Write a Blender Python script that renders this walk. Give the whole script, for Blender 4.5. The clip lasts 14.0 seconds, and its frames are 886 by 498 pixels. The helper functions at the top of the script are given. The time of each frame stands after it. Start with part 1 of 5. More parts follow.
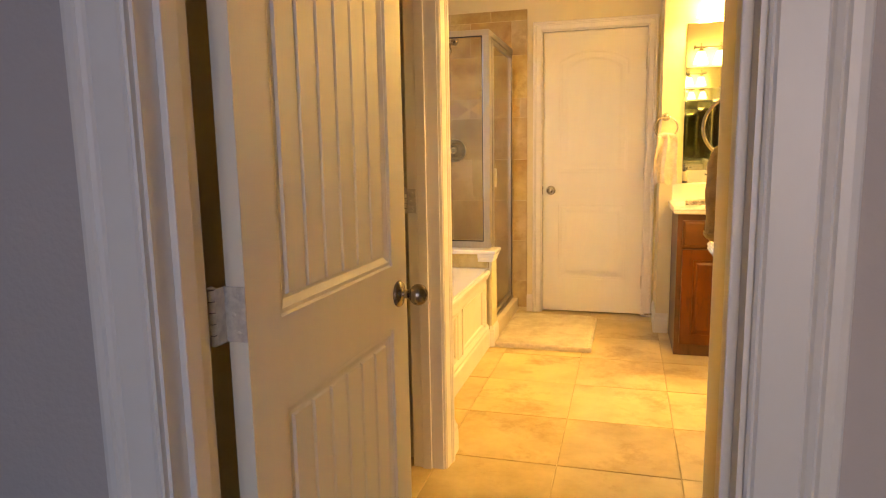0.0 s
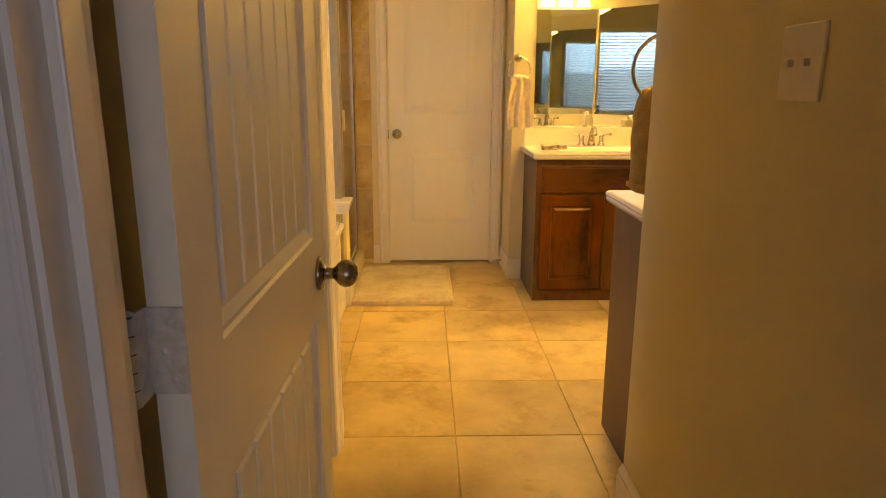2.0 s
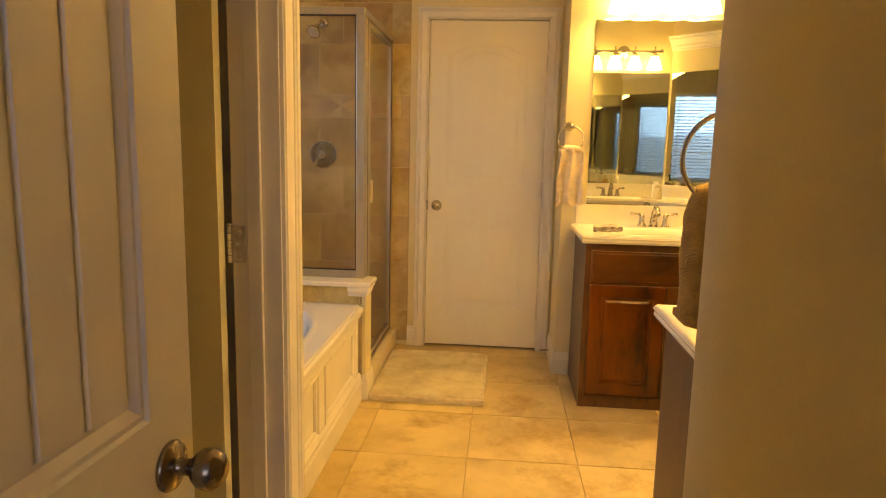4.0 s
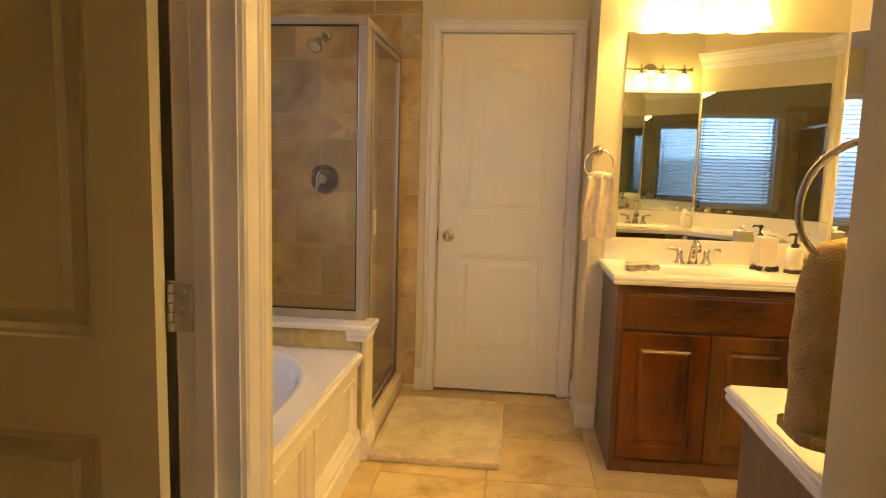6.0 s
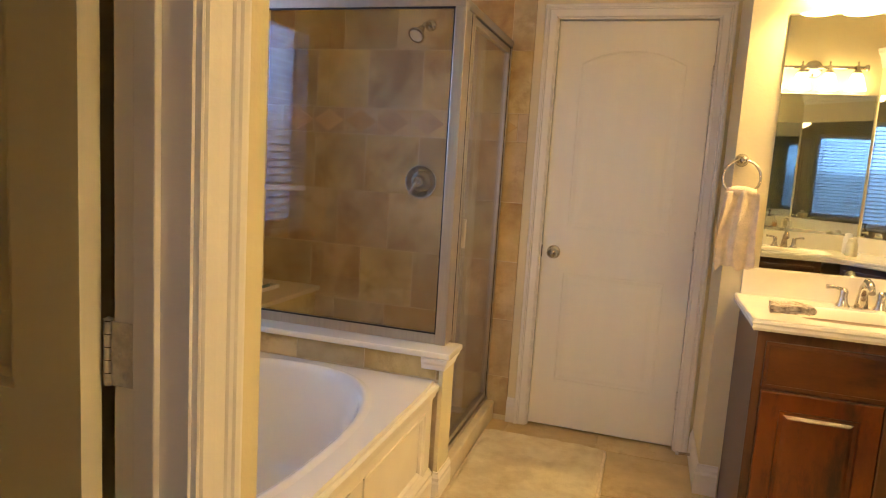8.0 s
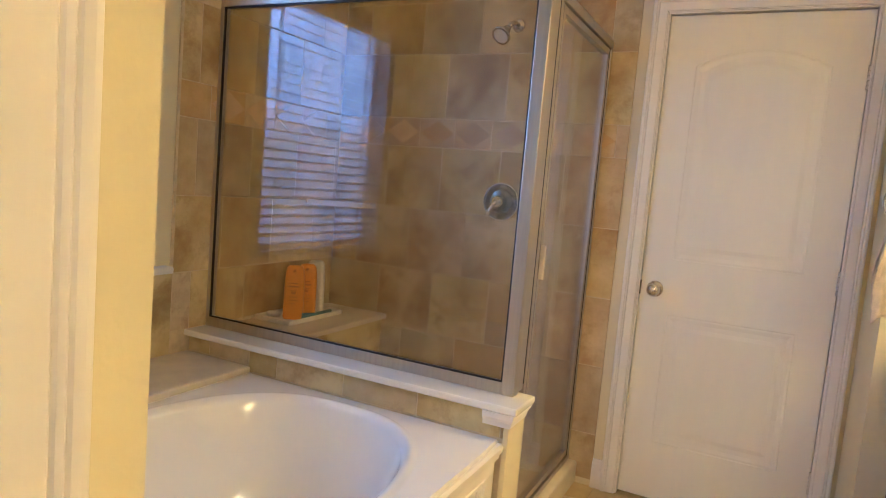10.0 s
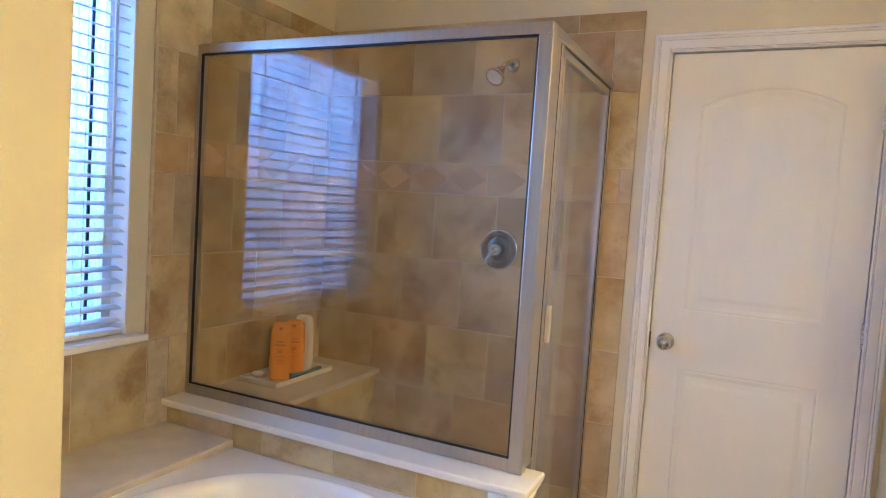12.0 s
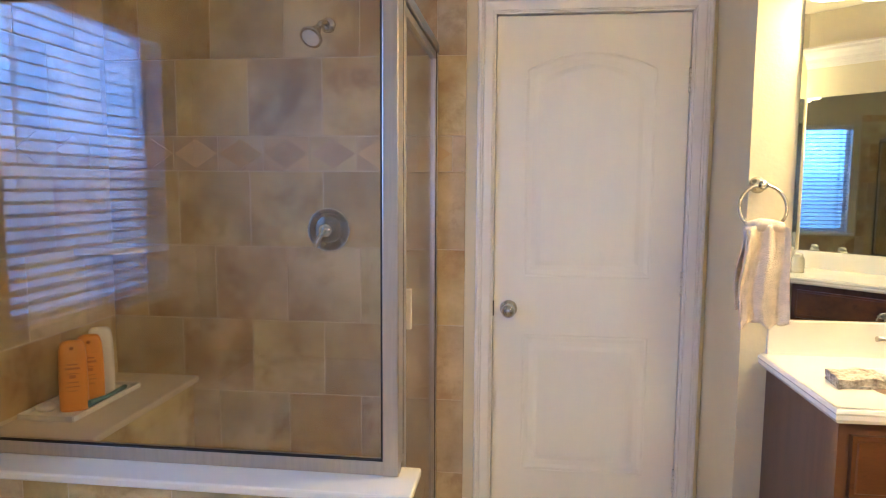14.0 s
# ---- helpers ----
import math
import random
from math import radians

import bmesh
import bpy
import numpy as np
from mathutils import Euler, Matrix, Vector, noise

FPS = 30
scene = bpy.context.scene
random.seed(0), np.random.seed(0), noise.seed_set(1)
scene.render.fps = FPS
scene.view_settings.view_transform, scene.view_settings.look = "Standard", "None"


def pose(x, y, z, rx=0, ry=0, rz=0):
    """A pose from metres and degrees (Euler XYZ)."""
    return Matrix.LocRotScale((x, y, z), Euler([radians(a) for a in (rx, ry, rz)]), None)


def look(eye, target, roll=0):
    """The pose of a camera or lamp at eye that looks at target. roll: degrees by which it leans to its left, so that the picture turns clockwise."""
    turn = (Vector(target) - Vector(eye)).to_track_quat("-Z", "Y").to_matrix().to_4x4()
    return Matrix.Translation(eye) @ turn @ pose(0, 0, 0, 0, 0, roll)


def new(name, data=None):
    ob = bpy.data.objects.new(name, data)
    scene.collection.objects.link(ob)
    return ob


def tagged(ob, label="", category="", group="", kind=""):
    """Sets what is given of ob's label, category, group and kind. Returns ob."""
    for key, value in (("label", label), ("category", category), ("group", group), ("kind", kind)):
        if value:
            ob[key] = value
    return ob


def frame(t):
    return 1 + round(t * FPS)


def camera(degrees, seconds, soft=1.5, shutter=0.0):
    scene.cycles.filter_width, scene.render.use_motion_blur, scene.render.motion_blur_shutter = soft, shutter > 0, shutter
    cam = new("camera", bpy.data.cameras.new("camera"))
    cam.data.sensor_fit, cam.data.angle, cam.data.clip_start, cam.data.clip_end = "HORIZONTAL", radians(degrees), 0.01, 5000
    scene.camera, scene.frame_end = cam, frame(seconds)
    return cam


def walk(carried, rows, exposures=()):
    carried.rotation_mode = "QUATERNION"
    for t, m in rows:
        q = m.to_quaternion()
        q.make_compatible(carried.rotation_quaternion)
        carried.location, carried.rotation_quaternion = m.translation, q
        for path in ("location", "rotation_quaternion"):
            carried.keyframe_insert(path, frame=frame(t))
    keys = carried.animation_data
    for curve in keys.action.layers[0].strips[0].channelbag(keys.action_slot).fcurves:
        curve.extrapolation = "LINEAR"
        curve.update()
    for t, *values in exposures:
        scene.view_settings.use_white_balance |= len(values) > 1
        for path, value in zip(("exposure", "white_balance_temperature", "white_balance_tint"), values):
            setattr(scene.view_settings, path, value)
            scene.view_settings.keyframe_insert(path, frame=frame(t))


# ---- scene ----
cam = camera(68.3, 14.0, soft=1.1)
PATH = [
    (0, (0.274, 0.084, 1.216), (-0.263, 1.988, 0.919), -1.0),
    (0.5, (0.131, 0.162, 1.203), (-0.252, 2.099, 0.886), 0.5),
    (1, (0.021, 0.24, 1.197), (-0.206, 2.196, 0.847), 0.9),
    (1.5, (-0.06, 0.294, 1.216), (-0.119, 2.249, 0.797), 0.2),
    (2, (-0.068, 0.367, 1.212), (-0.014, 2.309, 0.739), 0.2),
    (2.5, (0.015, 0.519, 1.226), (-0.085, 2.468, 0.789), 1.7),
    (3, (0.092, 0.613, 1.231), (-0.077, 2.555, 0.783), 0.2),
    (3.5, (0.108, 0.758, 1.248), (-0.042, 2.712, 0.846), 1.5),
    (4, (0.141, 0.85, 1.28), (-0.03, 2.818, 0.971), 1.3),
    (4.2, (0.136, 0.9, 1.275), (-0.037, 2.872, 0.995), 1.5),
    (6.3, (0.112, 1.311, 1.309), (-0.124, 3.281, 1.058), 1.6),
    (6.5, (0.12, 1.363, 1.306), (-0.153, 3.327, 1.047), 1.6),
    (7, (0.189, 1.464, 1.314), (-0.293, 3.393, 1.095), 2.5),
    (7.5, (0.194, 1.536, 1.308), (-0.369, 3.442, 1.085), 2.8),
    (8, (0.171, 1.669, 1.32), (-0.416, 3.563, 1.06), 3.6),
    (8.5, (0.173, 1.787, 1.327), (-0.429, 3.672, 1.035), 3.4),
    (9, (0.127, 1.963, 1.286), (-0.615, 3.804, 1.038), 5.1),
    (9.2, (0.179, 2.016, 1.272), (-0.699, 3.798, 1.044), 4.9),
    (11.3, (0.039, 2.193, 1.324), (-0.835, 3.985, 1.164), 4.8),
    (11.5, (0.079, 2.232, 1.353), (-0.823, 4.011, 1.199), 4.1),
    (12, (0.03, 2.244, 1.386), (-0.832, 4.044, 1.258), 3.7),
    (12.5, (0.012, 2.245, 1.394), (-0.831, 4.052, 1.24), 4.1),
    (13, (-0.078, 2.287, 1.362), (-0.74, 4.164, 1.167), 4.8),
    (13.5, (-0.146, 2.351, 1.412), (-0.616, 4.284, 1.204), 2.3),
    (14, (-0.223, 2.388, 1.401), (-0.456, 4.365, 1.203), 0.4),
]
walk(cam, [(t, look(eye, target, roll)) for t, eye, target, roll in PATH],
     exposures=[(0.0, 1.12, 10600, 10), (0.5, 0.95, 11200, 10), (2.0, 0.38, 12800, 10), (3.0, 0.36, 12400, 10), (6.5, 0.33, 7700, 10), (9.0, 0.45, 6000, 10), (11.5, 0.80, 4860, 10), (14.0, 0.80, 4830, 10)])

# ---- light ----
scene.cycles.max_bounces, scene.cycles.diffuse_bounces, scene.cycles.glossy_bounces, scene.cycles.transparent_max_bounces = 16, 12, 9, 16
world = bpy.data.worlds.new("world")
scene.world = world
world.use_nodes = True
sky = world.node_tree.nodes.new("ShaderNodeTexSky")
sky.sky_type, sky.sun_disc, sky.sun_elevation, sky.sun_rotation = "NISHITA", False, radians(12), radians(200)
back = world.node_tree.nodes["Background"]
back.inputs["Strength"].default_value = 0.10
world.node_tree.links.new(sky.outputs[0], back.inputs["Color"])


def area(name, m, w, h, power, colour):
    d = bpy.data.lights.new(name, "AREA")
    d.shape, d.size, d.size_y, d.energy, d.color = "RECTANGLE", w, h, power, colour
    ob = new(name, d)
    ob.matrix_world = m
    return ob


SHADE_GLOW, BULB_GLOW = 19.0, 350.0
# Added area lamps stand in for daylight outside and behind the single pane.
area("bath_sky_outside", look((-2.95, 3.295, 2.3), (-1.95, 3.295, 1.75)), 1.9, 1.6, 80.0, (0.31, 0.52, 1.0))
area("bath_window_upper_daylight", look((-2.062, 3.295, 1.79), (0, 3.295, 1.79)), 0.96, 0.54, 5.4, (0.24, 0.45, 1.0))
area("bath_window_lower_daylight", look((-2.062, 3.295, 1.20), (0, 3.295, 1.20)), 0.96, 0.58, 1.1, (0.24, 0.45, 1.0))
area("bedroom_window_daylight", look((0.6, -2.55, 1.45), (-0.2, 0.8, 1.3)), 1.4, 1.4, 16.5, (0.26, 0.41, 1.0))

# ---- materials ----


def material(name, colour, rough=0.5, metal=0.0, vary=0.08, scale=6.0, bump=0.05, bump_scale=60.0, spec=0.5, per_object=0.0, coat=0.0, stretch=(1, 1, 1), detail=6.0, colour2=None, stain=None):
    """A surface with slow mottling, fine relief and some change from piece to piece."""
    m = bpy.data.materials.new(name)
    m.use_nodes = True
    n, l = m.node_tree.nodes, m.node_tree.links
    b = n["Principled BSDF"]
    b.inputs["Metallic"].default_value = metal
    b.inputs["Specular IOR Level"].default_value = spec
    b.inputs["Coat Weight"].default_value = coat
    b.inputs["Coat Roughness"].default_value = 0.15
    co = n.new("ShaderNodeTexCoord")
    info = n.new("ShaderNodeObjectInfo")
    mp = n.new("ShaderNodeMapping")
    mp.inputs["Scale"].default_value = stretch
    l.new(co.outputs["Object"], mp.inputs["Vector"])
    shift = n.new("ShaderNodeVectorMath")
    shift.operation = "MULTIPLY_ADD"
    shift.inputs[1].default_value = (31.0, 17.0, 23.0) if per_object else (0, 0, 0)
    l.new(info.outputs["Random"], shift.inputs[0])
    l.new(mp.outputs[0], shift.inputs[2])
    t1 = n.new("ShaderNodeTexNoise")
    t1.inputs["Scale"].default_value, t1.inputs["Detail"].default_value = scale, detail
    t1.inputs["Roughness"].default_value = 0.62
    l.new(shift.outputs[0], t1.inputs["Vector"])
    ramp = n.new("ShaderNodeValToRGB")
    c2 = colour2 or tuple(max(0, c * (1 - 2.2 * vary)) for c in colour)
    ramp.color_ramp.elements[0].position, ramp.color_ramp.elements[1].position = 0.32, 0.62
    ramp.color_ramp.elements[0].color, ramp.color_ramp.elements[1].color = (*c2, 1), (*colour, 1)
    l.new(t1.outputs["Fac"], ramp.inputs["Fac"])
    hsv = n.new("ShaderNodeHueSaturation")
    l.new(ramp.outputs["Color"], hsv.inputs["Color"])
    if stain:
        t3, r3, mx = n.new("ShaderNodeTexNoise"), n.new("ShaderNodeMapRange"), n.new("ShaderNodeMix")
        t3.inputs["Scale"].default_value, t3.inputs["Detail"].default_value, t3.inputs["Distortion"].default_value = stain[1], 8.0, 0.15
        t3.inputs["Roughness"].default_value = 0.7
        l.new(shift.outputs[0], t3.inputs["Vector"])
        r3.inputs["From Min"].default_value, r3.inputs["From Max"].default_value, r3.inputs["To Max"].default_value = 0.52, 0.68, stain[2]
        l.new(t3.outputs["Fac"], r3.inputs["Value"])
        mx.data_type = "RGBA"
        l.new(r3.outputs[0], mx.inputs[0])
        l.new(ramp.outputs["Color"], mx.inputs[6])
        mx.inputs[7].default_value = (*stain[0], 1)
        l.new(mx.outputs[2], hsv.inputs["Color"])
    mr = n.new("ShaderNodeMapRange")
    mr.inputs["To Min"].default_value, mr.inputs["To Max"].default_value = 1 - per_object, 1 + per_object
    l.new(info.outputs["Random"], mr.inputs["Value"])
    l.new(mr.outputs[0], hsv.inputs["Value"])
    if per_object > 0.1:
        for k, low, high, socket in ((7.31, 0.488, 0.508, "Hue"), (13.7, 0.86, 1.16, "Saturation")):
            wrap, span = n.new("ShaderNodeMath"), n.new("ShaderNodeMapRange")
            scaled = n.new("ShaderNodeMath")
            scaled.operation, scaled.inputs[1].default_value = "MULTIPLY", k
            wrap.operation = "FRACT"
            span.inputs["To Min"].default_value, span.inputs["To Max"].default_value = low, high
            l.new(info.outputs["Random"], scaled.inputs[0])
            l.new(scaled.outputs[0], wrap.inputs[0])
            l.new(wrap.outputs[0], span.inputs["Value"])
            l.new(span.outputs[0], hsv.inputs[socket])
    l.new(hsv.outputs["Color"], b.inputs["Base Color"])
    t2 = n.new("ShaderNodeTexNoise")
    t2.inputs["Scale"].default_value, t2.inputs["Detail"].default_value = bump_scale, 4.0
    l.new(shift.outputs[0], t2.inputs["Vector"])
    bp = n.new("ShaderNodeBump")
    bp.inputs["Strength"].default_value, bp.inputs["Distance"].default_value = bump, 0.01
    l.new(t2.outputs["Fac"], bp.inputs["Height"])
    l.new(bp.outputs[0], b.inputs["Normal"])
    rr = n.new("ShaderNodeMapRange")
    rr.inputs["To Min"].default_value, rr.inputs["To Max"].default_value = max(0.02, rough - 0.07), min(1, rough + 0.07)
    l.new(t1.outputs["Fac"], rr.inputs["Value"])
    l.new(rr.outputs[0], b.inputs["Roughness"])
    return m


def glass_material(name, tint, gloss_rough=0.0, ior=1.5):
    """A thin clear pane: it lets light pass and mirrors by its slant."""
    m = bpy.data.materials.new(name)
    m.use_nodes = True
    n, l = m.node_tree.nodes, m.node_tree.links
    n.remove(n["Principled BSDF"])
    tr, gl, lw, mx = n.new("ShaderNodeBsdfTransparent"), n.new("ShaderNodeBsdfGlossy"), n.new("ShaderNodeLayerWeight"), n.new("ShaderNodeMixShader")
    tr.inputs["Color"].default_value = (*tint, 1)
    gl.inputs["Roughness"].default_value = gloss_rough
    lw.inputs["Blend"].default_value = 0.5
    power, spread = n.new("ShaderNodeMath"), n.new("ShaderNodeMapRange")
    power.operation, power.inputs[1].default_value = "POWER", 5.0
    spread.inputs["To Min"].default_value, spread.inputs["To Max"].default_value = ((ior - 1) / (ior + 1)) ** 2, 1.0
    l.new(lw.outputs["Facing"], power.inputs[0])
    l.new(power.outputs[0], spread.inputs["Value"])
    l.new(spread.outputs[0], mx.inputs["Fac"])
    l.new(tr.outputs[0], mx.inputs[1])
    l.new(gl.outputs[0], mx.inputs[2])
    l.new(mx.outputs[0], n["Material Output"].inputs["Surface"])
    return m


def obscure_glass_material():
    """Rippled privacy glass: it scatters most of the daylight that falls on it."""
    m = glass_material("obscure_window_glass", (0.80, 0.86, 0.88), 0.12)
    n, l = m.node_tree.nodes, m.node_tree.links
    mx = next(q for q in n if q.bl_idname == "ShaderNodeMixShader")
    clear = next(q for q in n if q.bl_idname == "ShaderNodeBsdfTransparent")
    milk, blend = n.new("ShaderNodeBsdfTranslucent"), n.new("ShaderNodeMixShader")
    co, mp, t, r = n.new("ShaderNodeTexCoord"), n.new("ShaderNodeMapping"), n.new("ShaderNodeTexNoise"), n.new("ShaderNodeValToRGB")
    mp.inputs["Scale"].default_value = (1, 1, 0.28)
    t.inputs["Scale"].default_value, t.inputs["Detail"].default_value, t.inputs["Distortion"].default_value = 85.0, 3.0, 1.2
    r.color_ramp.elements[0].position, r.color_ramp.elements[1].position = 0.36, 0.6
    r.color_ramp.elements[0].color, r.color_ramp.elements[1].color = (0.50, 0.60, 0.66, 1), (0.86, 0.90, 0.92, 1)
    l.new(co.outputs["Object"], mp.inputs["Vector"])
    l.new(mp.outputs[0], t.inputs["Vector"])
    l.new(t.outputs["Fac"], r.inputs["Fac"])
    l.new(r.outputs["Color"], milk.inputs["Color"])
    blend.inputs["Fac"].default_value = 0.55
    l.new(clear.outputs[0], blend.inputs[1])
    l.new(milk.outputs[0], blend.inputs[2])
    l.new(blend.outputs[0], mx.inputs[1])
    return m


def mirror_material():
    m = bpy.data.materials.new("mirror_silver")
    m.use_nodes = True
    b = m.node_tree.nodes["Principled BSDF"]
    b.inputs["Base Color"].default_value = (0.63, 0.66, 0.635, 1)
    b.inputs["Metallic"].default_value, b.inputs["Roughness"].default_value = 1.0, 0.015
    return m


def glow_material(name, colour, strength):
    m = bpy.data.materials.new(name)
    m.use_nodes = True
    b = m.node_tree.nodes["Principled BSDF"]
    b.inputs["Base Color"].default_value = (0.9, 0.88, 0.82, 1)
    b.inputs["Roughness"].default_value = 0.35
    b.inputs["Emission Color"].default_value = (*colour, 1)
    b.inputs["Emission Strength"].default_value = strength
    return m


WALL = material("wall_paint_tan", (0.74, 0.67, 0.455), 0.7, vary=0.03, scale=2.5, bump=0.09, bump_scale=90)
BEDWALL = material("wall_paint_grey", (0.52, 0.475, 0.45), 0.75, vary=0.03, scale=2.5, bump=0.16, bump_scale=90)
CEIL = material("ceiling_paint", (0.84, 0.80, 0.68), 0.85, vary=0.03, scale=3, bump=0.2, bump_scale=70)
WHITE = material("trim_paint_white", (0.83, 0.80, 0.74), 0.38, vary=0.03, scale=5, bump=0.03, bump_scale=120)
DOORW = material("door_paint_white", (0.84, 0.81, 0.70), 0.42, vary=0.01, scale=4, bump=0.03, bump_scale=60, stretch=(4, 4, 0.7))
FTILE = material("floor_tile_ceramic", (0.70, 0.555, 0.31), 0.42, vary=0.2, scale=2.6, bump=0.08, bump_scale=24, per_object=0.08, colour2=(0.46, 0.335, 0.16), detail=11, stain=((0.36, 0.215, 0.07), 2.7, 0.85))
GROUT = material("floor_grout", (0.60, 0.47, 0.26), 0.9, vary=0.15, scale=20, bump=0.2, bump_scale=200)
WTILE = material("wall_tile_travertine", (0.64, 0.53, 0.285), 0.46, vary=0.25, scale=3.0, bump=0.10, bump_scale=28, per_object=0.13, colour2=(0.37, 0.26, 0.115), detail=11, stain=((0.29, 0.175, 0.068), 3.6, 0.8))
ATILE = material("accent_tile", (0.60, 0.465, 0.245), 0.45, vary=0.2, scale=7, bump=0.1, bump_scale=40, per_object=0.12, colour2=(0.45, 0.325, 0.155))
DTILE = material("accent_diamond_tile", (0.63, 0.48, 0.25), 0.4, vary=0.2, scale=7, bump=0.1, bump_scale=40, per_object=0.13, colour2=(0.50, 0.365, 0.18))
WGROUT = material("wall_grout", (0.66, 0.55, 0.35), 0.9, vary=0.1, scale=20, bump=0.2, bump_scale=200)
ACRYLIC = material("tub_acrylic", (0.80, 0.78, 0.74), 0.12, vary=0.015, scale=2, bump=0.0, coat=0.4)
MARBLE = material("cultured_marble_white", (0.80, 0.76, 0.66), 0.18, vary=0.03, scale=3, bump=0.0, coat=0.3)
CREAM = material("cream_slab", (0.66, 0.58, 0.44), 0.35, vary=0.08, scale=9, bump=0.03, bump_scale=60)
WOOD = material("knotty_alder_stained", (0.150, 0.052, 0.011), 0.33, vary=0.3, scale=2.2, bump=0.06, bump_scale=60, colour2=(0.050, 0.015, 0.004), stretch=(2.6, 2.6, 0.9), coat=0.04, detail=8, per_object=0.12, stain=((0.014, 0.005, 0.002), 2.6, 0.95))
WOODH = material("knotty_alder_stained_across", (0.150, 0.052, 0.011), 0.33, vary=0.3, scale=2.2, bump=0.06, bump_scale=60, colour2=(0.050, 0.015, 0.004), stretch=(0.9, 2.6, 2.6), coat=0.04, detail=8, stain=((0.014, 0.005, 0.002), 2.8, 0.95))
WOODS = material("cabinet_side_brown", (0.14, 0.075, 0.042), 0.45, vary=0.15, scale=3, bump=0.04, bump_scale=80, stretch=(8, 8, 1))
NICKEL = material("brushed_nickel", (0.60, 0.56, 0.50), 0.24, metal=1.0, vary=0.04, scale=30, bump=0.01)
CHROME = material("chrome", (0.72, 0.72, 0.72), 0.10, metal=1.0, vary=0.03, scale=20, bump=0.0)
FRAMEM = material("brushed_aluminium", (0.56, 0.50, 0.41), 0.36, metal=1.0, vary=0.05, scale=12, bump=0.02, stretch=(6, 6, 0.5))
BRONZE = material("dark_bronze", (0.10, 0.085, 0.075), 0.32, metal=0.9, vary=0.1, scale=20, bump=0.03)
DARKN = material("dark_nickel", (0.30, 0.27, 0.24), 0.13, metal=1.0, vary=0.1, scale=30, bump=0.01)
AGED = material("aged_nickel", (0.33, 0.28, 0.22), 0.26, metal=1.0, vary=0.1, scale=30, bump=0.01)
HINGE = material("painted_hinge", (0.74, 0.70, 0.62), 0.4, metal=0.15, vary=0.12, scale=60, bump=0.08)
DARK = material("dark_gasket", (0.015, 0.013, 0.012), 0.5, vary=0.1)
TOWEL = material("cream_terry", (0.80, 0.68, 0.53), 0.95, vary=0.10, scale=30, bump=0.6, bump_scale=260, spec=0.1)
TOWEL2 = material("taupe_terry", (0.60, 0.42, 0.19), 0.95, vary=0.12, scale=30, bump=0.6, bump_scale=260, spec=0.1)
MATM = material("bath_mat_pile", (0.80, 0.72, 0.55), 0.97, vary=0.14, scale=9, bump=1.0, bump_scale=220, spec=0.1, colour2=(0.62, 0.52, 0.36))
CLOTH = material("printed_cloth", (0.58, 0.50, 0.40), 0.95, vary=0.3, scale=60, bump=0.6, bump_scale=240, colour2=(0.16, 0.125, 0.09))
CARPET = material("carpet_beige", (0.36, 0.30, 0.23), 0.98, vary=0.12, scale=30, bump=0.9, bump_scale=200)
BLIND = material("blind_white_vinyl", (0.78, 0.78, 0.78), 0.4, vary=0.02, scale=5, bump=0.02)
VINYL = material("window_frame_vinyl", (0.74, 0.74, 0.73), 0.4, vary=0.03, scale=5, bump=0.02)
ORANGE = material("orange_plastic", (0.85, 0.33, 0.03), 0.32, vary=0.04, scale=8, bump=0.0)
LABELM = material("label_print_brown", (0.55, 0.19, 0.03), 0.5, vary=0.1, scale=40, bump=0.0)
PALE = material("white_plastic", (0.78, 0.75, 0.70), 0.35, vary=0.04, scale=10, bump=0.0)
TEAL = material("teal_plastic", (0.10, 0.25, 0.30), 0.4, vary=0.1, scale=20, bump=0.02)
CERAMIC = material("cream_ceramic", (0.74, 0.67, 0.52), 0.25, vary=0.05, scale=12, bump=0.02)
PLATE = material("switch_plate_ivory", (0.82, 0.76, 0.64), 0.35, vary=0.03, scale=10, bump=0.0)
PERFUME = material("amber_glass", (0.42, 0.22, 0.06), 0.08, vary=0.1, scale=10, bump=0.0, coat=0.5)
GLASS = glass_material("shower_glass", (0.95, 0.94, 0.91), 0.004, 1.68)
PANE = obscure_glass_material()
CLEAR = glass_material("clear_bottle_glass", (0.92, 0.93, 0.92), 0.02)
MIRROR = mirror_material()
BULB = glow_material("lit_bulb", (1.0, 0.67, 0.27), BULB_GLOW)
SHADE = glow_material("lit_frosted_shade", (1.0, 0.67, 0.27), SHADE_GLOW)

# ---- mesh tools ----
PLACE = {}


def thing(name, label, category, loc, group="", kind=""):
    ob = new(name)
    ob.location = loc
    ob.empty_display_size = 0.05
    PLACE[ob.name] = Matrix.Translation(loc)
    return tagged(ob, label, category, group, kind)


def finish(name, bm, mat):
    bmesh.ops.recalc_face_normals(bm, faces=bm.faces)
    me = bpy.data.meshes.new(name)
    bm.to_mesh(me)
    bm.free()
    for m in (mat if isinstance(mat, (list, tuple)) else [mat]):
        me.materials.append(m)
    return me


def part(name, bm, mat, parent, label=""):
    """One mesh, given in world metres, as a part of a thing or of a part."""
    m = PLACE[parent.name]
    bm.transform(m.inverted())
    ob = new(name, finish(name, bm, mat))
    ob.parent = parent
    PLACE[ob.name] = m
    return tagged(ob, label)


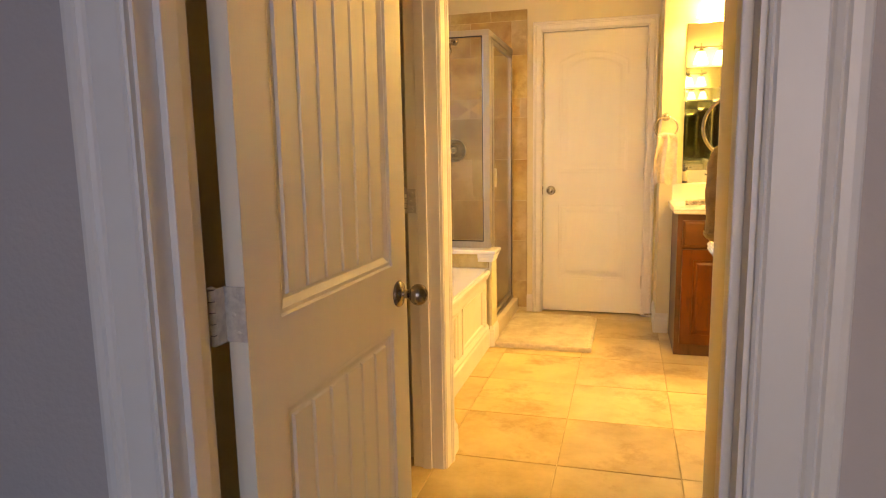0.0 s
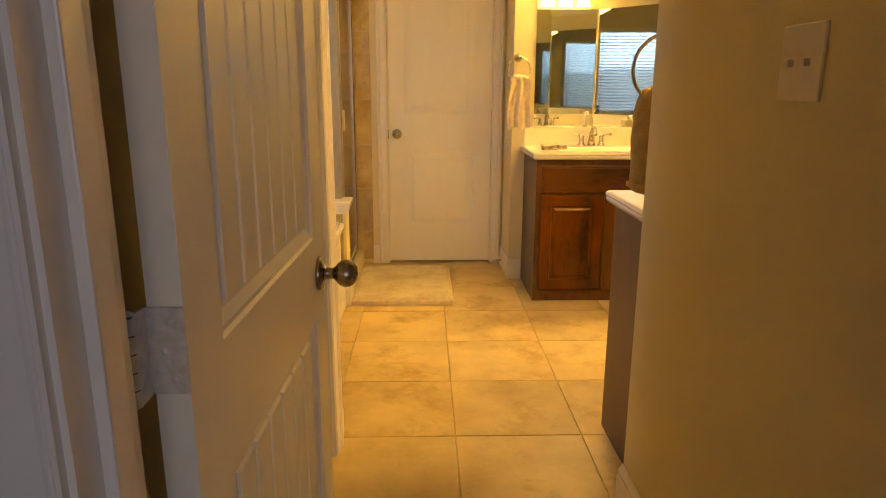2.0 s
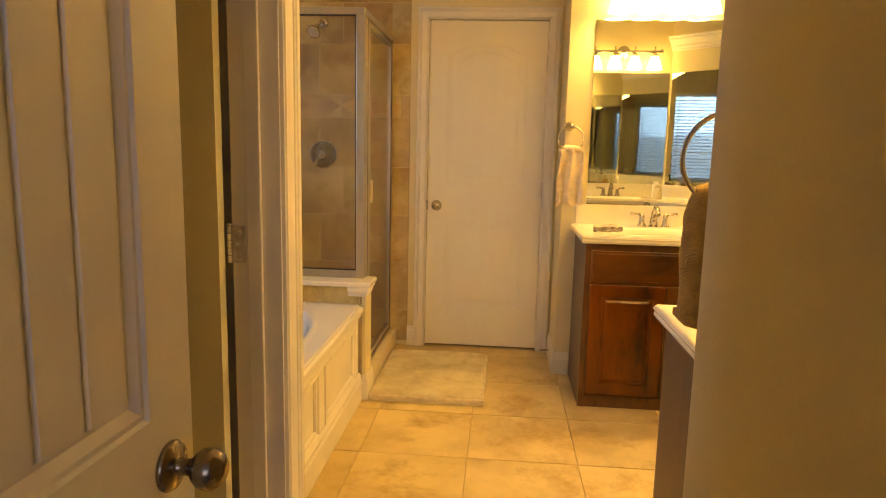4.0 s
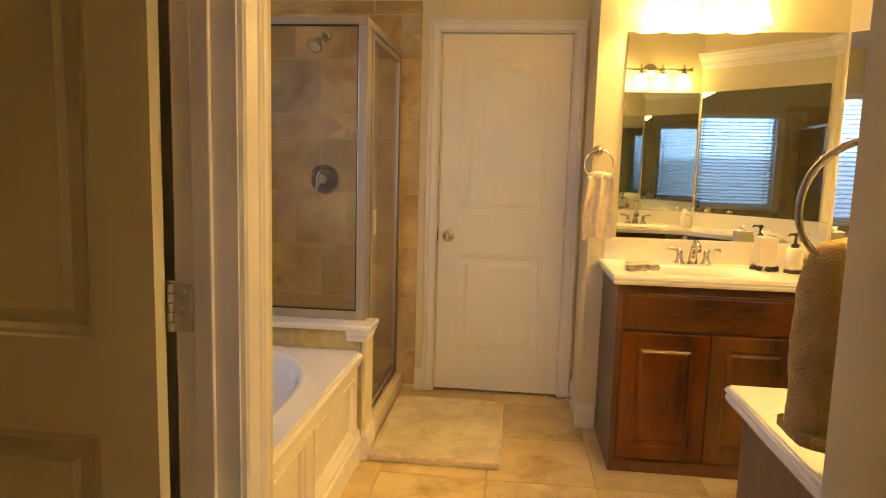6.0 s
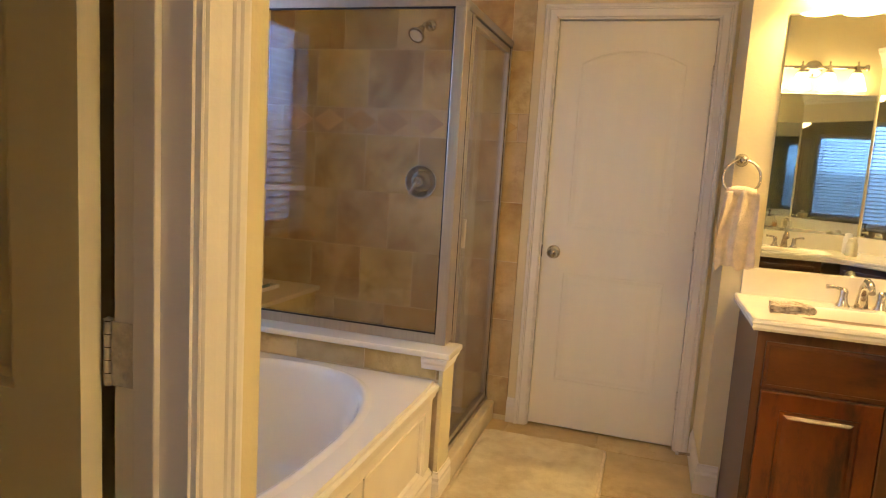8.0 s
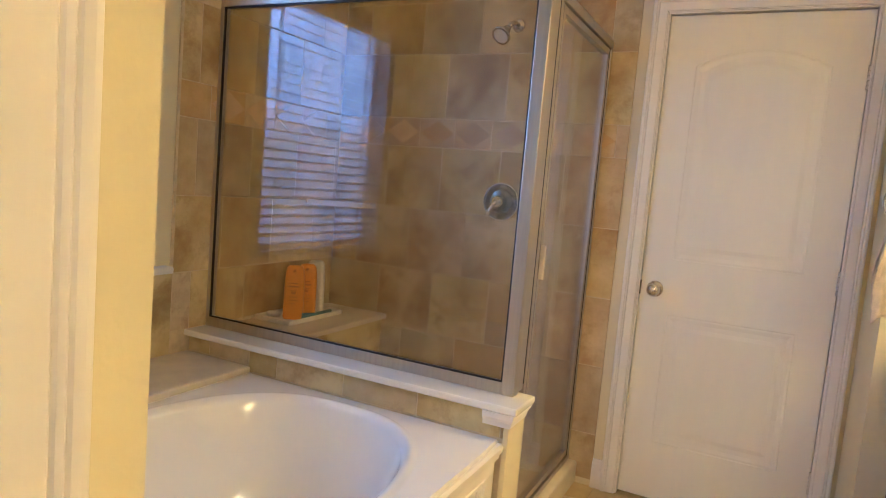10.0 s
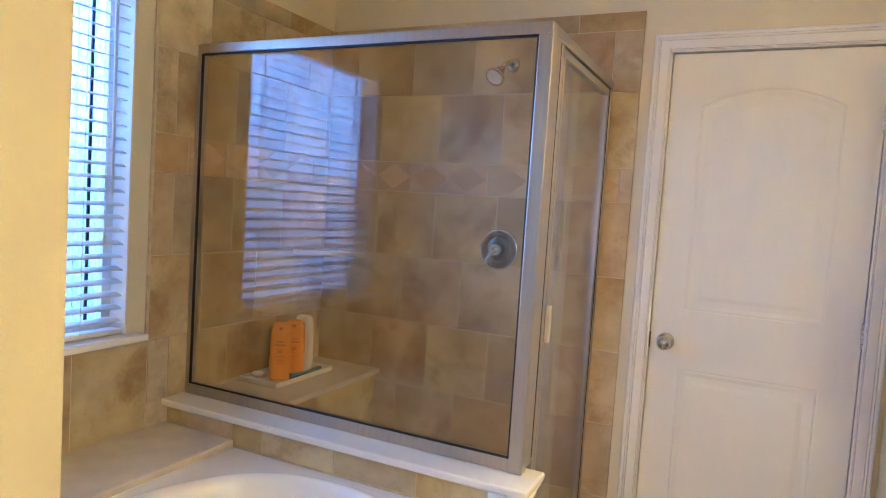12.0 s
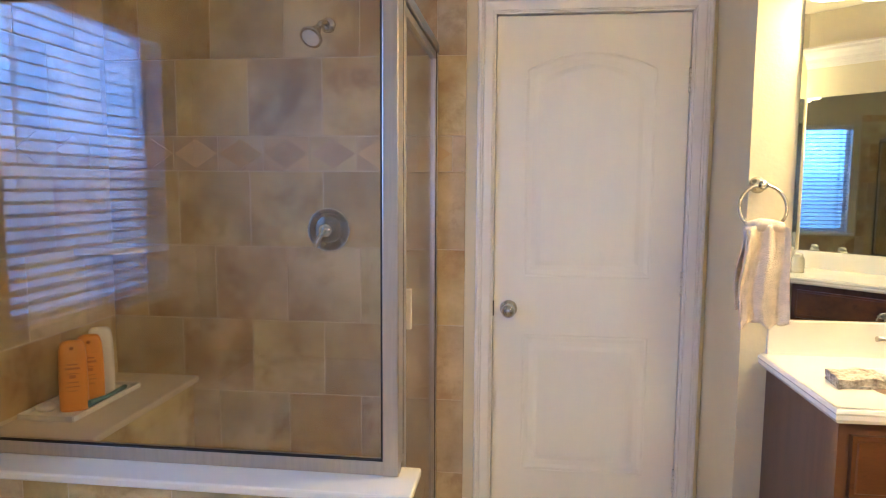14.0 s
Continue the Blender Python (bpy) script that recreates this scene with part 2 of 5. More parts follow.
def solo(name, bm, mat, label, category, kind="", group=""):
    """A thing that is one mesh, its origin at the middle of its base."""
    lo = [min(v.co[i] for v in bm.verts) for i in range(3)]
    hi = [max(v.co[i] for v in bm.verts) for i in range(3)]
    at = Vector(((lo[0] + hi[0]) / 2, (lo[1] + hi[1]) / 2, lo[2]))
    bm.transform(Matrix.Translation(-at))
    ob = new(name, finish(name, bm, mat))
    ob.location = at
    PLACE[ob.name] = Matrix.Translation(at)
    return tagged(ob, label, category, group, kind)


def box(bm, x0, x1, y0, y1, z0, z1, bevel=0.0, m=None, seg=2):
    r = bmesh.ops.create_cube(bm, size=1.0)
    vs = r["verts"]
    for v in vs:
        v.co = Vector((x0 + (v.co.x + 0.5) * (x1 - x0), y0 + (v.co.y + 0.5) * (y1 - y0), z0 + (v.co.z + 0.5) * (z1 - z0)))
    if bevel:
        es = list({e for v in vs for e in v.link_edges})
        out = bmesh.ops.bevel(bm, geom=es, offset=bevel, segments=seg, affect="EDGES", profile=0.5)
        vs = list({v for f in out["faces"] for v in f.verts} | {v for v in vs if v.is_valid})
    if m is not None:
        for v in vs:
            v.co = m @ v.co
    return bm


def boxes(*specs, bevel=0.0):
    bm = bmesh.new()
    for s in specs:
        box(bm, *s, bevel=bevel)
    return bm


def turn_axis(a, b):
    d = (Vector(b) - Vector(a)).normalized()
    return Matrix.Translation(a) @ d.to_track_quat("Z", "Y").to_matrix().to_4x4()


def lathe(bm, profile, m=None, seg=28, smooth=True, squash=1.0):
    """Turns (radius, height) points about z."""
    m = m or Matrix()
    rings = []
    for r, h in profile:
        if r < 1e-6:
            rings.append([bm.verts.new(m @ Vector((0, 0, h)))])
        else:
            rings.append([bm.verts.new(m @ Vector((r * math.cos(2 * math.pi * i / seg), squash * r * math.sin(2 * math.pi * i / seg), h))) for i in range(seg)])
    for a, b in zip(rings, rings[1:]):
        for i in range(seg):
            j = (i + 1) % seg
            if len(a) == 1 and len(b) == 1:
                continue
            if len(a) == 1:
                f = bm.faces.new((a[0], b[i], b[j]))
            elif len(b) == 1:
                f = bm.faces.new((a[i], a[j], b[0]))
            else:
                f = bm.faces.new((a[i], a[j], b[j], b[i]))
            f.smooth = smooth
    return bm


def tube(bm, pts, radius, seg=12, closed=False, radii=None):
    pts = [Vector(p) for p in pts]
    rings, up = [], None
    n = len(pts)
    for k, p in enumerate(pts):
        a = pts[(k - 1) % n] if closed or k else p
        b = pts[(k + 1) % n] if closed or k < n - 1 else p
        d = (b - a).normalized()
        if up is None:
            up = d.orthogonal().normalized()
        up = (up - d * up.dot(d)).normalized()
        side = d.cross(up)
        r = radii[k] if radii else radius
        rings.append([bm.verts.new(p + r * (math.cos(2 * math.pi * i / seg) * up + math.sin(2 * math.pi * i / seg) * side)) for i in range(seg)])
    pairs = list(zip(rings, rings[1:])) + ([(rings[-1], rings[0])] if closed else [])
    for a, b in pairs:
        for i in range(seg):
            j = (i + 1) % seg
            bm.faces.new((a[i], a[j], b[j], b[i])).smooth = True
    if not closed:
        bm.faces.new(rings[0])
        bm.faces.new(rings[-1])
    return bm


def sweep(bm, path, profile, place=lambda a, b, h: (a, b, h)):
    """Runs a moulding's profile (offset to the left of the path, height) along a path, with mitred corners."""
    rows = []
    P = [Vector(p) for p in path]
    for k, p in enumerate(P):
        ds = []
        if k:
            ds.append((p - P[k - 1]).normalized())
        if k < len(P) - 1:
            ds.append((P[k + 1] - p).normalized())
        ns = [Vector((-d.y, d.x)) for d in ds]
        n = ns[0] if len(ns) == 1 else (ns[0] + ns[1]) / (1 + ns[0].dot(ns[1]))
        rows.append([bm.verts.new(place(p.x + n.x * o, p.y + n.y * o, h)) for o, h in profile])
    k = len(profile)
    for a, b in zip(rows, rows[1:]):
        for i in range(k):
            j = (i + 1) % k
            bm.faces.new((a[i], a[j], b[j], b[i]))
    bm.faces.new(rows[0])
    bm.faces.new(rows[-1])
    return bm


def prism(bm, pts, z0, z1, place=lambda a, b, h: (a, b, h)):
    lo = [bm.verts.new(place(a, b, z0)) for a, b in pts]
    hi = [bm.verts.new(place(a, b, z1)) for a, b in pts]
    n = len(pts)
    bm.faces.new(lo)
    bm.faces.new(hi)
    for i in range(n):
        j = (i + 1) % n
        bm.faces.new((lo[i], lo[j], hi[j], hi[i]))
    return bm


def sheet(bm, nu, nv, fn, thick=0.0, normal=None):
    """A grid of points fn(u, v), with an optional second side set back by thick along normal(u, v)."""
    def grid(off):
        return [[bm.verts.new(Vector(fn(i / nu, j / nv)) + (normal(i / nu, j / nv) * off if off else Vector())) for j in range(nv + 1)] for i in range(nu + 1)]
    def skin(g):
        for i in range(nu):
            for j in range(nv):
                bm.faces.new((g[i][j], g[i + 1][j], g[i + 1][j + 1], g[i][j + 1])).smooth = True
    g = grid(0)
    skin(g)
    if thick:
        h = grid(-thick)
        skin(h)
        rim = [(i, 0) for i in range(nu)] + [(nu, j) for j in range(nv)] + [(i, nv) for i in range(nu, 0, -1)] + [(0, j) for j in range(nv, 0, -1)]
        for a, b in zip(rim, rim[1:] + rim[:1]):
            bm.faces.new((g[a[0]][a[1]], g[b[0]][b[1]], h[b[0]][b[1]], h[a[0]][a[1]]))
    return bm

# ---- plan ----
XW, XR = -1.92, 1.60          # window wall, right mirror wall
XL, XP = -0.38, 0.52          # passage, left and right faces
YB, YM, YN = 4.93, 4.52, 2.09  # door wall, far mirror wall, near mirror wall
YE = 2.525                    # where the passage opens to the tub
JOG = 0.478                   # return of the far mirror wall
CEILING = 2.50

# ---- shell ----


def wall(name, label, mat, *specs):
    return solo(name, boxes(*specs), mat, label, "wall", "structure")


solo("floor", boxes((-2.04, 2.45, 0.86, 5.4, -0.12, -0.005)), GROUT, "brown grout bed under the bathroom floor tiles", "floor", "structure")
solo("floor_bedroom", boxes((-3.0, 2.6, -2.7, 0.86, -0.12, 0.004)), CARPET, "beige cut-pile carpet of the bedroom", "carpet", "structure")
solo("ceiling", boxes((-3.12, 2.72, -2.82, 5.5, CEILING, CEILING + 0.12)), CEIL, "plain painted ceiling with light texture", "ceiling", "structure")
wall("wall_bedroom", "textured wall round the bedroom doorway", BEDWALL, (-3.0, -0.345, 0.80, 0.865, -0.1, CEILING), (0.415, 2.6, 0.80, 0.865, -0.1, CEILING), (-0.345, 0.415, 0.80, 0.865, 2.055, CEILING))
wall("wall_passage_south", "tan textured wall inside the doorway", WALL, (-1.92, -0.345, 0.865, 0.905, -0.1, CEILING), (0.415, 0.64, 0.865, 0.905, -0.1, CEILING), (-0.345, 0.415, 0.865, 0.905, 2.055, CEILING))
wall("wall_passage_west", "tan textured wall with a second doorway", WALL, (-0.58, -0.47, 0.905, 1.64, -0.1, CEILING), (-0.50, XL, 1.64, 1.72, -0.1, CEILING), (-0.50, XL, 2.38, YE, -0.1, CEILING), (-0.50, XL, 1.72, 2.38, 2.055, CEILING))
wall("wall_tub_south", "tan textured wall at the foot of the tub", WALL, (XW, -0.50, 2.43, YE, -0.1, CEILING))
wall("wall_window", "tan textured wall with the blinded window", WALL, (-2.04, XW, 0.80, 2.80, -0.1, CEILING), (-2.04, XW, 3.805, 5.06, -0.1, CEILING), (-2.04, XW, 2.80, 3.805, -0.1, 0.87), (-2.04, XW, 2.80, 3.805, 2.10, CEILING))
wall("wall_north", "tan wall with a closed white door", WALL, (XW, -0.34, YB, 5.06, -0.1, CEILING), (0.41, JOG, YB, 5.06, -0.1, CEILING), (-0.34, 0.41, YB, 5.06, 2.055, CEILING))
# Added out of sight, so no sky light leaks round the shut door.
wall("wall_closet", "unseen plain wall added behind the shut door against sky light", WALL, (-0.6, 0.6, 5.35, 5.4, -0.1, CEILING), (-0.6, -0.5, 5.06, 5.35, -0.1, CEILING), (0.5, 0.6, 5.06, 5.35, -0.1, CEILING))
wall("wall_mirror_north", "tan lightly textured wall behind the sink", WALL, (JOG, 1.72, YM, 5.06, -0.1, CEILING))
BAY = [(XR, YM), (2.30, 3.78), (2.30, 2.83), (XR, YN)]


def bay_wall(name, p, q, label):
    """A wall of the vanity bay from p to q, room to the right of that way."""
    d = (Vector(q) - Vector(p)).normalized()
    o = Vector((-d.y, d.x)) * 0.1
    p, q = Vector(p), Vector(q)
    a, b = p - d * 0.04, q + d * 0.04
    solo(name, prism(bmesh.new(), [tuple(p), tuple(q), tuple(b + o), tuple(a + o)], -0.1, CEILING), WALL, label, "wall", "structure")


bay_wall("wall_bay_north", BAY[0], BAY[1], "tan angled wall behind a mirror")
bay_wall("wall_bay_east", BAY[1], BAY[2], "tan wall between the angled mirrors")
bay_wall("wall_bay_south", BAY[2], BAY[3], "tan angled wall behind a mirror")
wall("wall_mirror_south", "tan wall behind the near sink", WALL, (0.64, XR, 1.97, YN, -0.1, CEILING))
wall("wall_passage_east", "tan textured wall with light switches", WALL, (XP, 0.64, 0.905, YN, -0.1, CEILING))
wall("wall_bedroom_back", "plain grey bedroom walls with a window opening", BEDWALL, (-3.12, -3.0, -2.82, 0.865, -0.1, CEILING), (2.6, 2.72, -2.82, 0.865, -0.1, CEILING),
     (-3.0, -0.12, -2.7, -2.58, -0.1, CEILING), (1.32, 2.6, -2.7, -2.58, -0.1, CEILING), (-0.12, 1.32, -2.7, -2.58, -0.1, 0.75), (-0.12, 1.32, -2.7, -2.58, 2.15, CEILING))

# baseboards
BASE = [(0, 0), (0.014, 0), (0.014, 0.085), (0.011, 0.095), (0.012, 0.108), (0.006, 0.122), (0.005, 0.13), (0, 0.13)]
for path in ([(-0.39, YB), (-0.437, YB)], [(0.555, YM), (JOG, YM), (JOG, YB - 0.02)], [(-0.51, YE), (XL, YE), (XL, 2.465)], [(-0.47, 1.64), (-0.47, 0.95)], [(XP, 0.95), (XP, YN), (0.555, YN)]):
    solo("baseboard", sweep(bmesh.new(), path, BASE), WHITE, "white moulded baseboard along the tan wall", "baseboard", "structure")
for path in ([(-0.42, 0.80), (-3.0, 0.80)], [(2.6, 0.80), (0.51, 0.80)]):
    solo("baseboard", sweep(bmesh.new(), path, BASE), WHITE, "white moulded baseboard in the bedroom", "baseboard", "structure")
# moulding that crowns the walls of the vanity bay
CROWN = [(0, 2.150), (0.012, 2.150), (0.016, 2.172), (0.030, 2.180), (0.034, 2.200), (0.052, 2.225), (0.072, 2.240), (0.075, 2.255), (0.080, 2.262), (0.080, 2.272), (0, 2.272)]
solo("crown_trim", sweep(bmesh.new(), [(XR, YN), (2.30, 2.83), (2.30, 3.78), (XR, YM)], CROWN), WHITE, "cream crown moulding on the walls of the vanity bay", "crown moulding", "structure")

# ---- doors ----
CASING = [(0, 0), (0, 0.009), (0.003, 0.011), (0.006, 0.009), (0.009, 0.013), (0.030, 0.0155), (0.049, 0.017), (0.052, 0.0145), (0.055, 0.0185), (0.061, 0.021), (0.064, 0.0185), (0.067, 0.0225), (0.076, 0.024), (0.083, 0.0225), (0.086, 0.019), (0.088, 0.012), (0.088, 0)]


def doorway(name, label, m, w, h, depth, stop_at, sides=(True, True), clear=0.0, casing_w=1.0):
    """Jambs, stops and casings of an opening w wide. m: local x along the wall, z up, -y towards the first side."""
    root = thing(name, label, "door frame", m.translation, kind="structure")
    bm = bmesh.new()
    for x0, x1 in ((-0.02, 0.0), (w, w + 0.02)):
        box(bm, x0, x1, 0.0, depth, 0.0, h, m=m)
    box(bm, -0.02, w + 0.02, 0.0, depth, h, h + 0.015, m=m)
    part("jamb", bm, WHITE, root)
    bm = bmesh.new()
    for x0, x1 in ((0.0, 0.012), (w - 0.012, w)):
        box(bm, x0, x1, stop_at, stop_at + 0.035, 0.0, h - 0.012, bevel=0.002, m=m)
    box(bm, 0.0, w, stop_at, stop_at + 0.035, h - 0.012, h, bevel=0.002, m=m)
    part("door_stop", bm, WHITE, root)
    prof = [(o * casing_w, d) for o, d in CASING]
    for on, base, sign in ((sides[0], 0.0, -1), (sides[1], depth, 1)):
        if on:
            bm = sweep(bmesh.new(), [(w + 0.006, 0.0), (w + 0.006, h + 0.006), (-0.006, h + 0.006), (-0.006, 0.0)][::-1], prof,
                       place=lambda a, b, d: m @ Vector((a, base + sign * d, b)))
            part("casing", bm, WHITE, root)
    return root


def outline(a0, a1, b0, b1, rise, inset):
    a0, a1, b0, b1 = a0 + inset, a1 - inset, b0 + inset, b1 - inset
    pts = [(a0, b0), (a1, b0), (a1, b1)]
    if rise:
        pts += [(a1 + (a0 - a1) * k / 12, b1 + rise * (1 - (2 * k / 12 - 1) ** 2)) for k in range(1, 12)]
    return pts + [(a0, b1)]


def panelled(bm, m, w, h, t, panels, planks=0, field=True, relief=1.0):
    """A slab with sunk panels on its front (local +y): panels of (u0, u1, v0, v1, rise)."""
    back = 0.014
    box(bm, 0, w, -t + back, -back, 0, h, m=m)
    for side in (0, 1):
        def at(u, v, d):
            return m @ (Vector((u, -d, v)) if side == 0 else Vector((u, -t + d, v)))
        cuts = [0] + [(panels[i][3] + panels[i][4] + panels[i + 1][2]) / 2 for i in range(len(panels) - 1)] + [h]
        for (u0, u1, v0, v1, rise), c0, c1 in zip(panels, cuts, cuts[1:]):
            op = outline(u0, u1, v0, v1, rise, 0)
            ou = [(0, c0), (w, c0), (w, c1)] + [(p[0], c1) for p in op[3:-1]] + [(0, c1)]
            loops = [[at(u, v, back) for u, v in ou], [at(u, v, 0) for u, v in ou]]
            steps = [(0, 0), (0.004, 0.005), (0.012, 0.004), (0.026, 0.011)]
            if field and not planks:
                steps += [(0.045, 0.011), (0.062, 0.004)]
            loops += [[at(u, v, d * relief) for u, v in outline(u0, u1, v0, v1, rise, i)] for i, d in steps]
            vs = [[bm.verts.new(p) for p in lp] for lp in loops]
            n = len(op)
            for a, b in zip(vs, vs[1:]):
                for i in range(n):
                    j = (i + 1) % n
                    if (a[i].co - a[j].co).length < 1e-6 and (b[i].co - b[j].co).length < 1e-6:
                        continue
                    bm.faces.new((a[i], a[j], b[j], b[i]))
            bm.faces.new(vs[-1])
            if planks:
                i0 = 0.032
                step = (u1 - u0 - 2 * i0) / planks
                for k in range(planks):
                    a, b = u0 + i0 + k * step + 0.003, u0 + i0 + (k + 1) * step - 0.003
                    def top(u):
                        s = (u - u0) / (u1 - u0)
                        return v1 - i0 + rise * (1 - (2 * s - 1) ** 2)
                    lo = [(a, v0 + i0), (b, v0 + i0), (b, top(b)), (a, top(a))]
                    hi = [(a + 0.003, v0 + i0 + 0.003), (b - 0.003, v0 + i0 + 0.003), (b - 0.003, top(b) - 0.003), (a + 0.003, top(a) - 0.003)]
                    L = [bm.verts.new(at(u, v, 0.0115)) for u, v in lo]
                    H = [bm.verts.new(at(u, v, 0.0055)) for u, v in hi]
                    bm.faces.new(H)
                    for i in range(4):
                        bm.faces.new((L[i], L[(i + 1) % 4], H[(i + 1) % 4], H[i]))
    return bm


def knob(parent, m, mat):
    """A round knob on a rose; local +z out of the door."""
    bm = lathe(bmesh.new(), [(0, 0), (0.033, 0), (0.034, 0.004), (0.031, 0.009), (0.015, 0.012), (0.0115, 0.016), (0.011, 0.028), (0.0135, 0.033), (0.020, 0.038), (0.0255, 0.045), (0.0275, 0.053), (0.0265, 0.062), (0.022, 0.070), (0.014, 0.076), (0, 0.078)], m)
    part("knob", bm, mat, parent, "round metal door knob")


def hinge(parent, m, z, back=0.0):
    """A painted butt hinge; local x along the leaf, y the pin's side; back: how far the leaf lies behind the pin."""
    bm = bmesh.new()
    for k in range(5):
        lathe(bm, [(0, 0), (0.0058, 0), (0.0062, 0.0006), (0.0062, 0.0160), (0.0058, 0.0166), (0, 0.0166)], m @ Matrix.Translation((0, 0, z - 0.045 + 0.018 * k)), 12)
    lathe(bm, [(0.004, 0), (0.0075, 0.002), (0, 0.006)], m @ Matrix.Translation((0, 0, z + 0.045)), 12)
    box(bm, 0.003, 0.042, back - 0.001, back + 0.0015, z - 0.045, z + 0.045, bevel=0.001, m=m, seg=1)
    if back:
        box(bm, 0.0035, 0.0055, 0.0, back, z - 0.045, z + 0.045, m=m)
    for dz in (-0.03, 0.0, 0.03):
        lathe(bm, [(0.004, 0), (0.003, 0.0012), (0, 0.0014)], m @ Matrix.Translation((0.028 if dz else 0.020, back - 0.001, z + dz)) @ pose(0, 0, 0, 90), 10)
    h = part("hinge", bm, HINGE, parent, "painted butt hinge with worn screws")
    part("pin", lathe(bmesh.new(), [(0, 0), (0.0054, 0), (0.0054, 0.088), (0, 0.088)], m @ Matrix.Translation((0, 0, z - 0.044)), 12), BRONZE, h, "dark steel pin")


# bedroom doorway and its open plank door
doorway("door_frame_1", "white doorway casing between bedroom and bathroom", pose(-0.325, 0.80, 0), 0.72, 2.04, 0.105, 0.035, sides=(True, False))
D1 = Matrix(((0.0315, -0.9995, 0, -0.300), (0.9995, 0.0315, 0, 0.968), (0, 0, 1, 0.012), (0, 0, 0, 1)))
MIRROR_Y = Matrix.Diagonal((1, -1, 1, 1))
d1 = thing("door_1", "open white two-panel plank door with aged nickel knob", "door", (-0.300, 0.968, 0.012), kind="structure")
part("slab", panelled(bmesh.new(), D1 @ MIRROR_Y, 0.712, 2.02, 0.035, [(0.100, 0.612, 0.25, 0.765, 0), (0.100, 0.612, 0.924, 1.83, 0.07)], planks=6), DOORW, d1)
FACE1 = D1 @ Vector((0.650, 0, 0.847))
N1 = Vector((0.9995, -0.0315, 0))
knob(d1, turn_axis(FACE1, FACE1 + N1), AGED)
BACK1 = D1 @ Vector((0.650, 0.035, 0.847))
knob(d1, turn_axis(BACK1, BACK1 - N1 * 0.5), AGED)
for z in (0.25, 0.965, 1.80):
    hinge(d1, pose(-0.341, 0.939, 0), z, back=0.027)

# second doorway, its door swung into the dark room
doorway("door_frame_2", "white doorway casing of the side room", pose(XL, 1.74, 0, 0, 0, 90), 0.62, 2.04, 0.12, 0.045, sides=(True, False))
d2 = thing("door_2", "open white two-panel door of the side room", "door", (-0.518, 2.32, 0.012), kind="structure")
part("slab", panelled(bmesh.new(), Matrix(((-1, 0, 0, -0.518), (0, -1, 0, 2.32), (0, 0, 1, 0.012), (0, 0, 0, 1))), 0.61, 2.02, 0.035, [(0.115, 0.495, 0.25, 0.785, 0), (0.115, 0.495, 0.965, 1.83, 0.07)], relief=1.5), DOORW, d2)
for z in (1.037, 1.80):
    hinge(d2, pose(-0.508, 2.357, 0), z)
knob(d2, turn_axis((-1.068, 2.32, 0.87), (-1.068, 2.0, 0.87)), NICKEL)

# closet door, shut
doorway("door_frame_3", "white casing round the closed closet door", pose(-0.324, YB, 0), 0.717, 2.04, 0.12, 0.052, sides=(True, False), casing_w=0.72)
d3 = thing("door_3", "closed white two-panel door with arched upper panel", "door", (0.034, YB, 0.012), kind="structure")
part("slab", panelled(bmesh.new(), Matrix(((1, 0, 0, -0.321), (0, -1, 0, YB + 0.013), (0, 0, 1, 0.014), (0, 0, 0, 1))), 0.711, 2.02, 0.035, [(0.115, 0.596, 0.245, 0.80, 0), (0.115, 0.596, 1.03, 1.82, 0.065)], planks=0, relief=0.38), DOORW, d3)
knob(d3, turn_axis((-0.262, YB + 0.013, 0.915), (-0.262, 4.0, 0.915)), NICKEL)
part("latch", boxes((-0.3245, -0.3195, YB + 0.006, YB + 0.02, 0.885, 0.945)), BRONZE, d3, "dark latch plate")
for z in (0.25, 1.03, 1.79):
    bm = bmesh.new()
    for k in range(5):
        lathe(bm, [(0, 0), (0.0062, 0), (0.0062, 0.0172), (0, 0.0172)], Matrix.Translation((0.3915, YB + 0.007, z - 0.045 + 0.018 * k)), 12)
    part("hinge", bm, HINGE, d3)

# ---- tub ----
TZ, TX0, TX1, TY1 = 0.492, -1.59, -0.545, 3.985
tub = thing("bathtub", "white acrylic oval garden tub with blue reflections", "bathtub", (-1.07, 3.3, 0.0))


def oval(a, b, z, n=72, p=2.5, cx=-1.085, cy=3.248):
    out = []
    for i in range(n):
        c, s = math.cos(2 * math.pi * i / n), math.sin(2 * math.pi * i / n)
        out.append(Vector((cx + a * math.copysign(abs(c) ** (2 / p), c), cy + b * math.copysign(abs(s) ** (2 / p), s), z)))
    return out


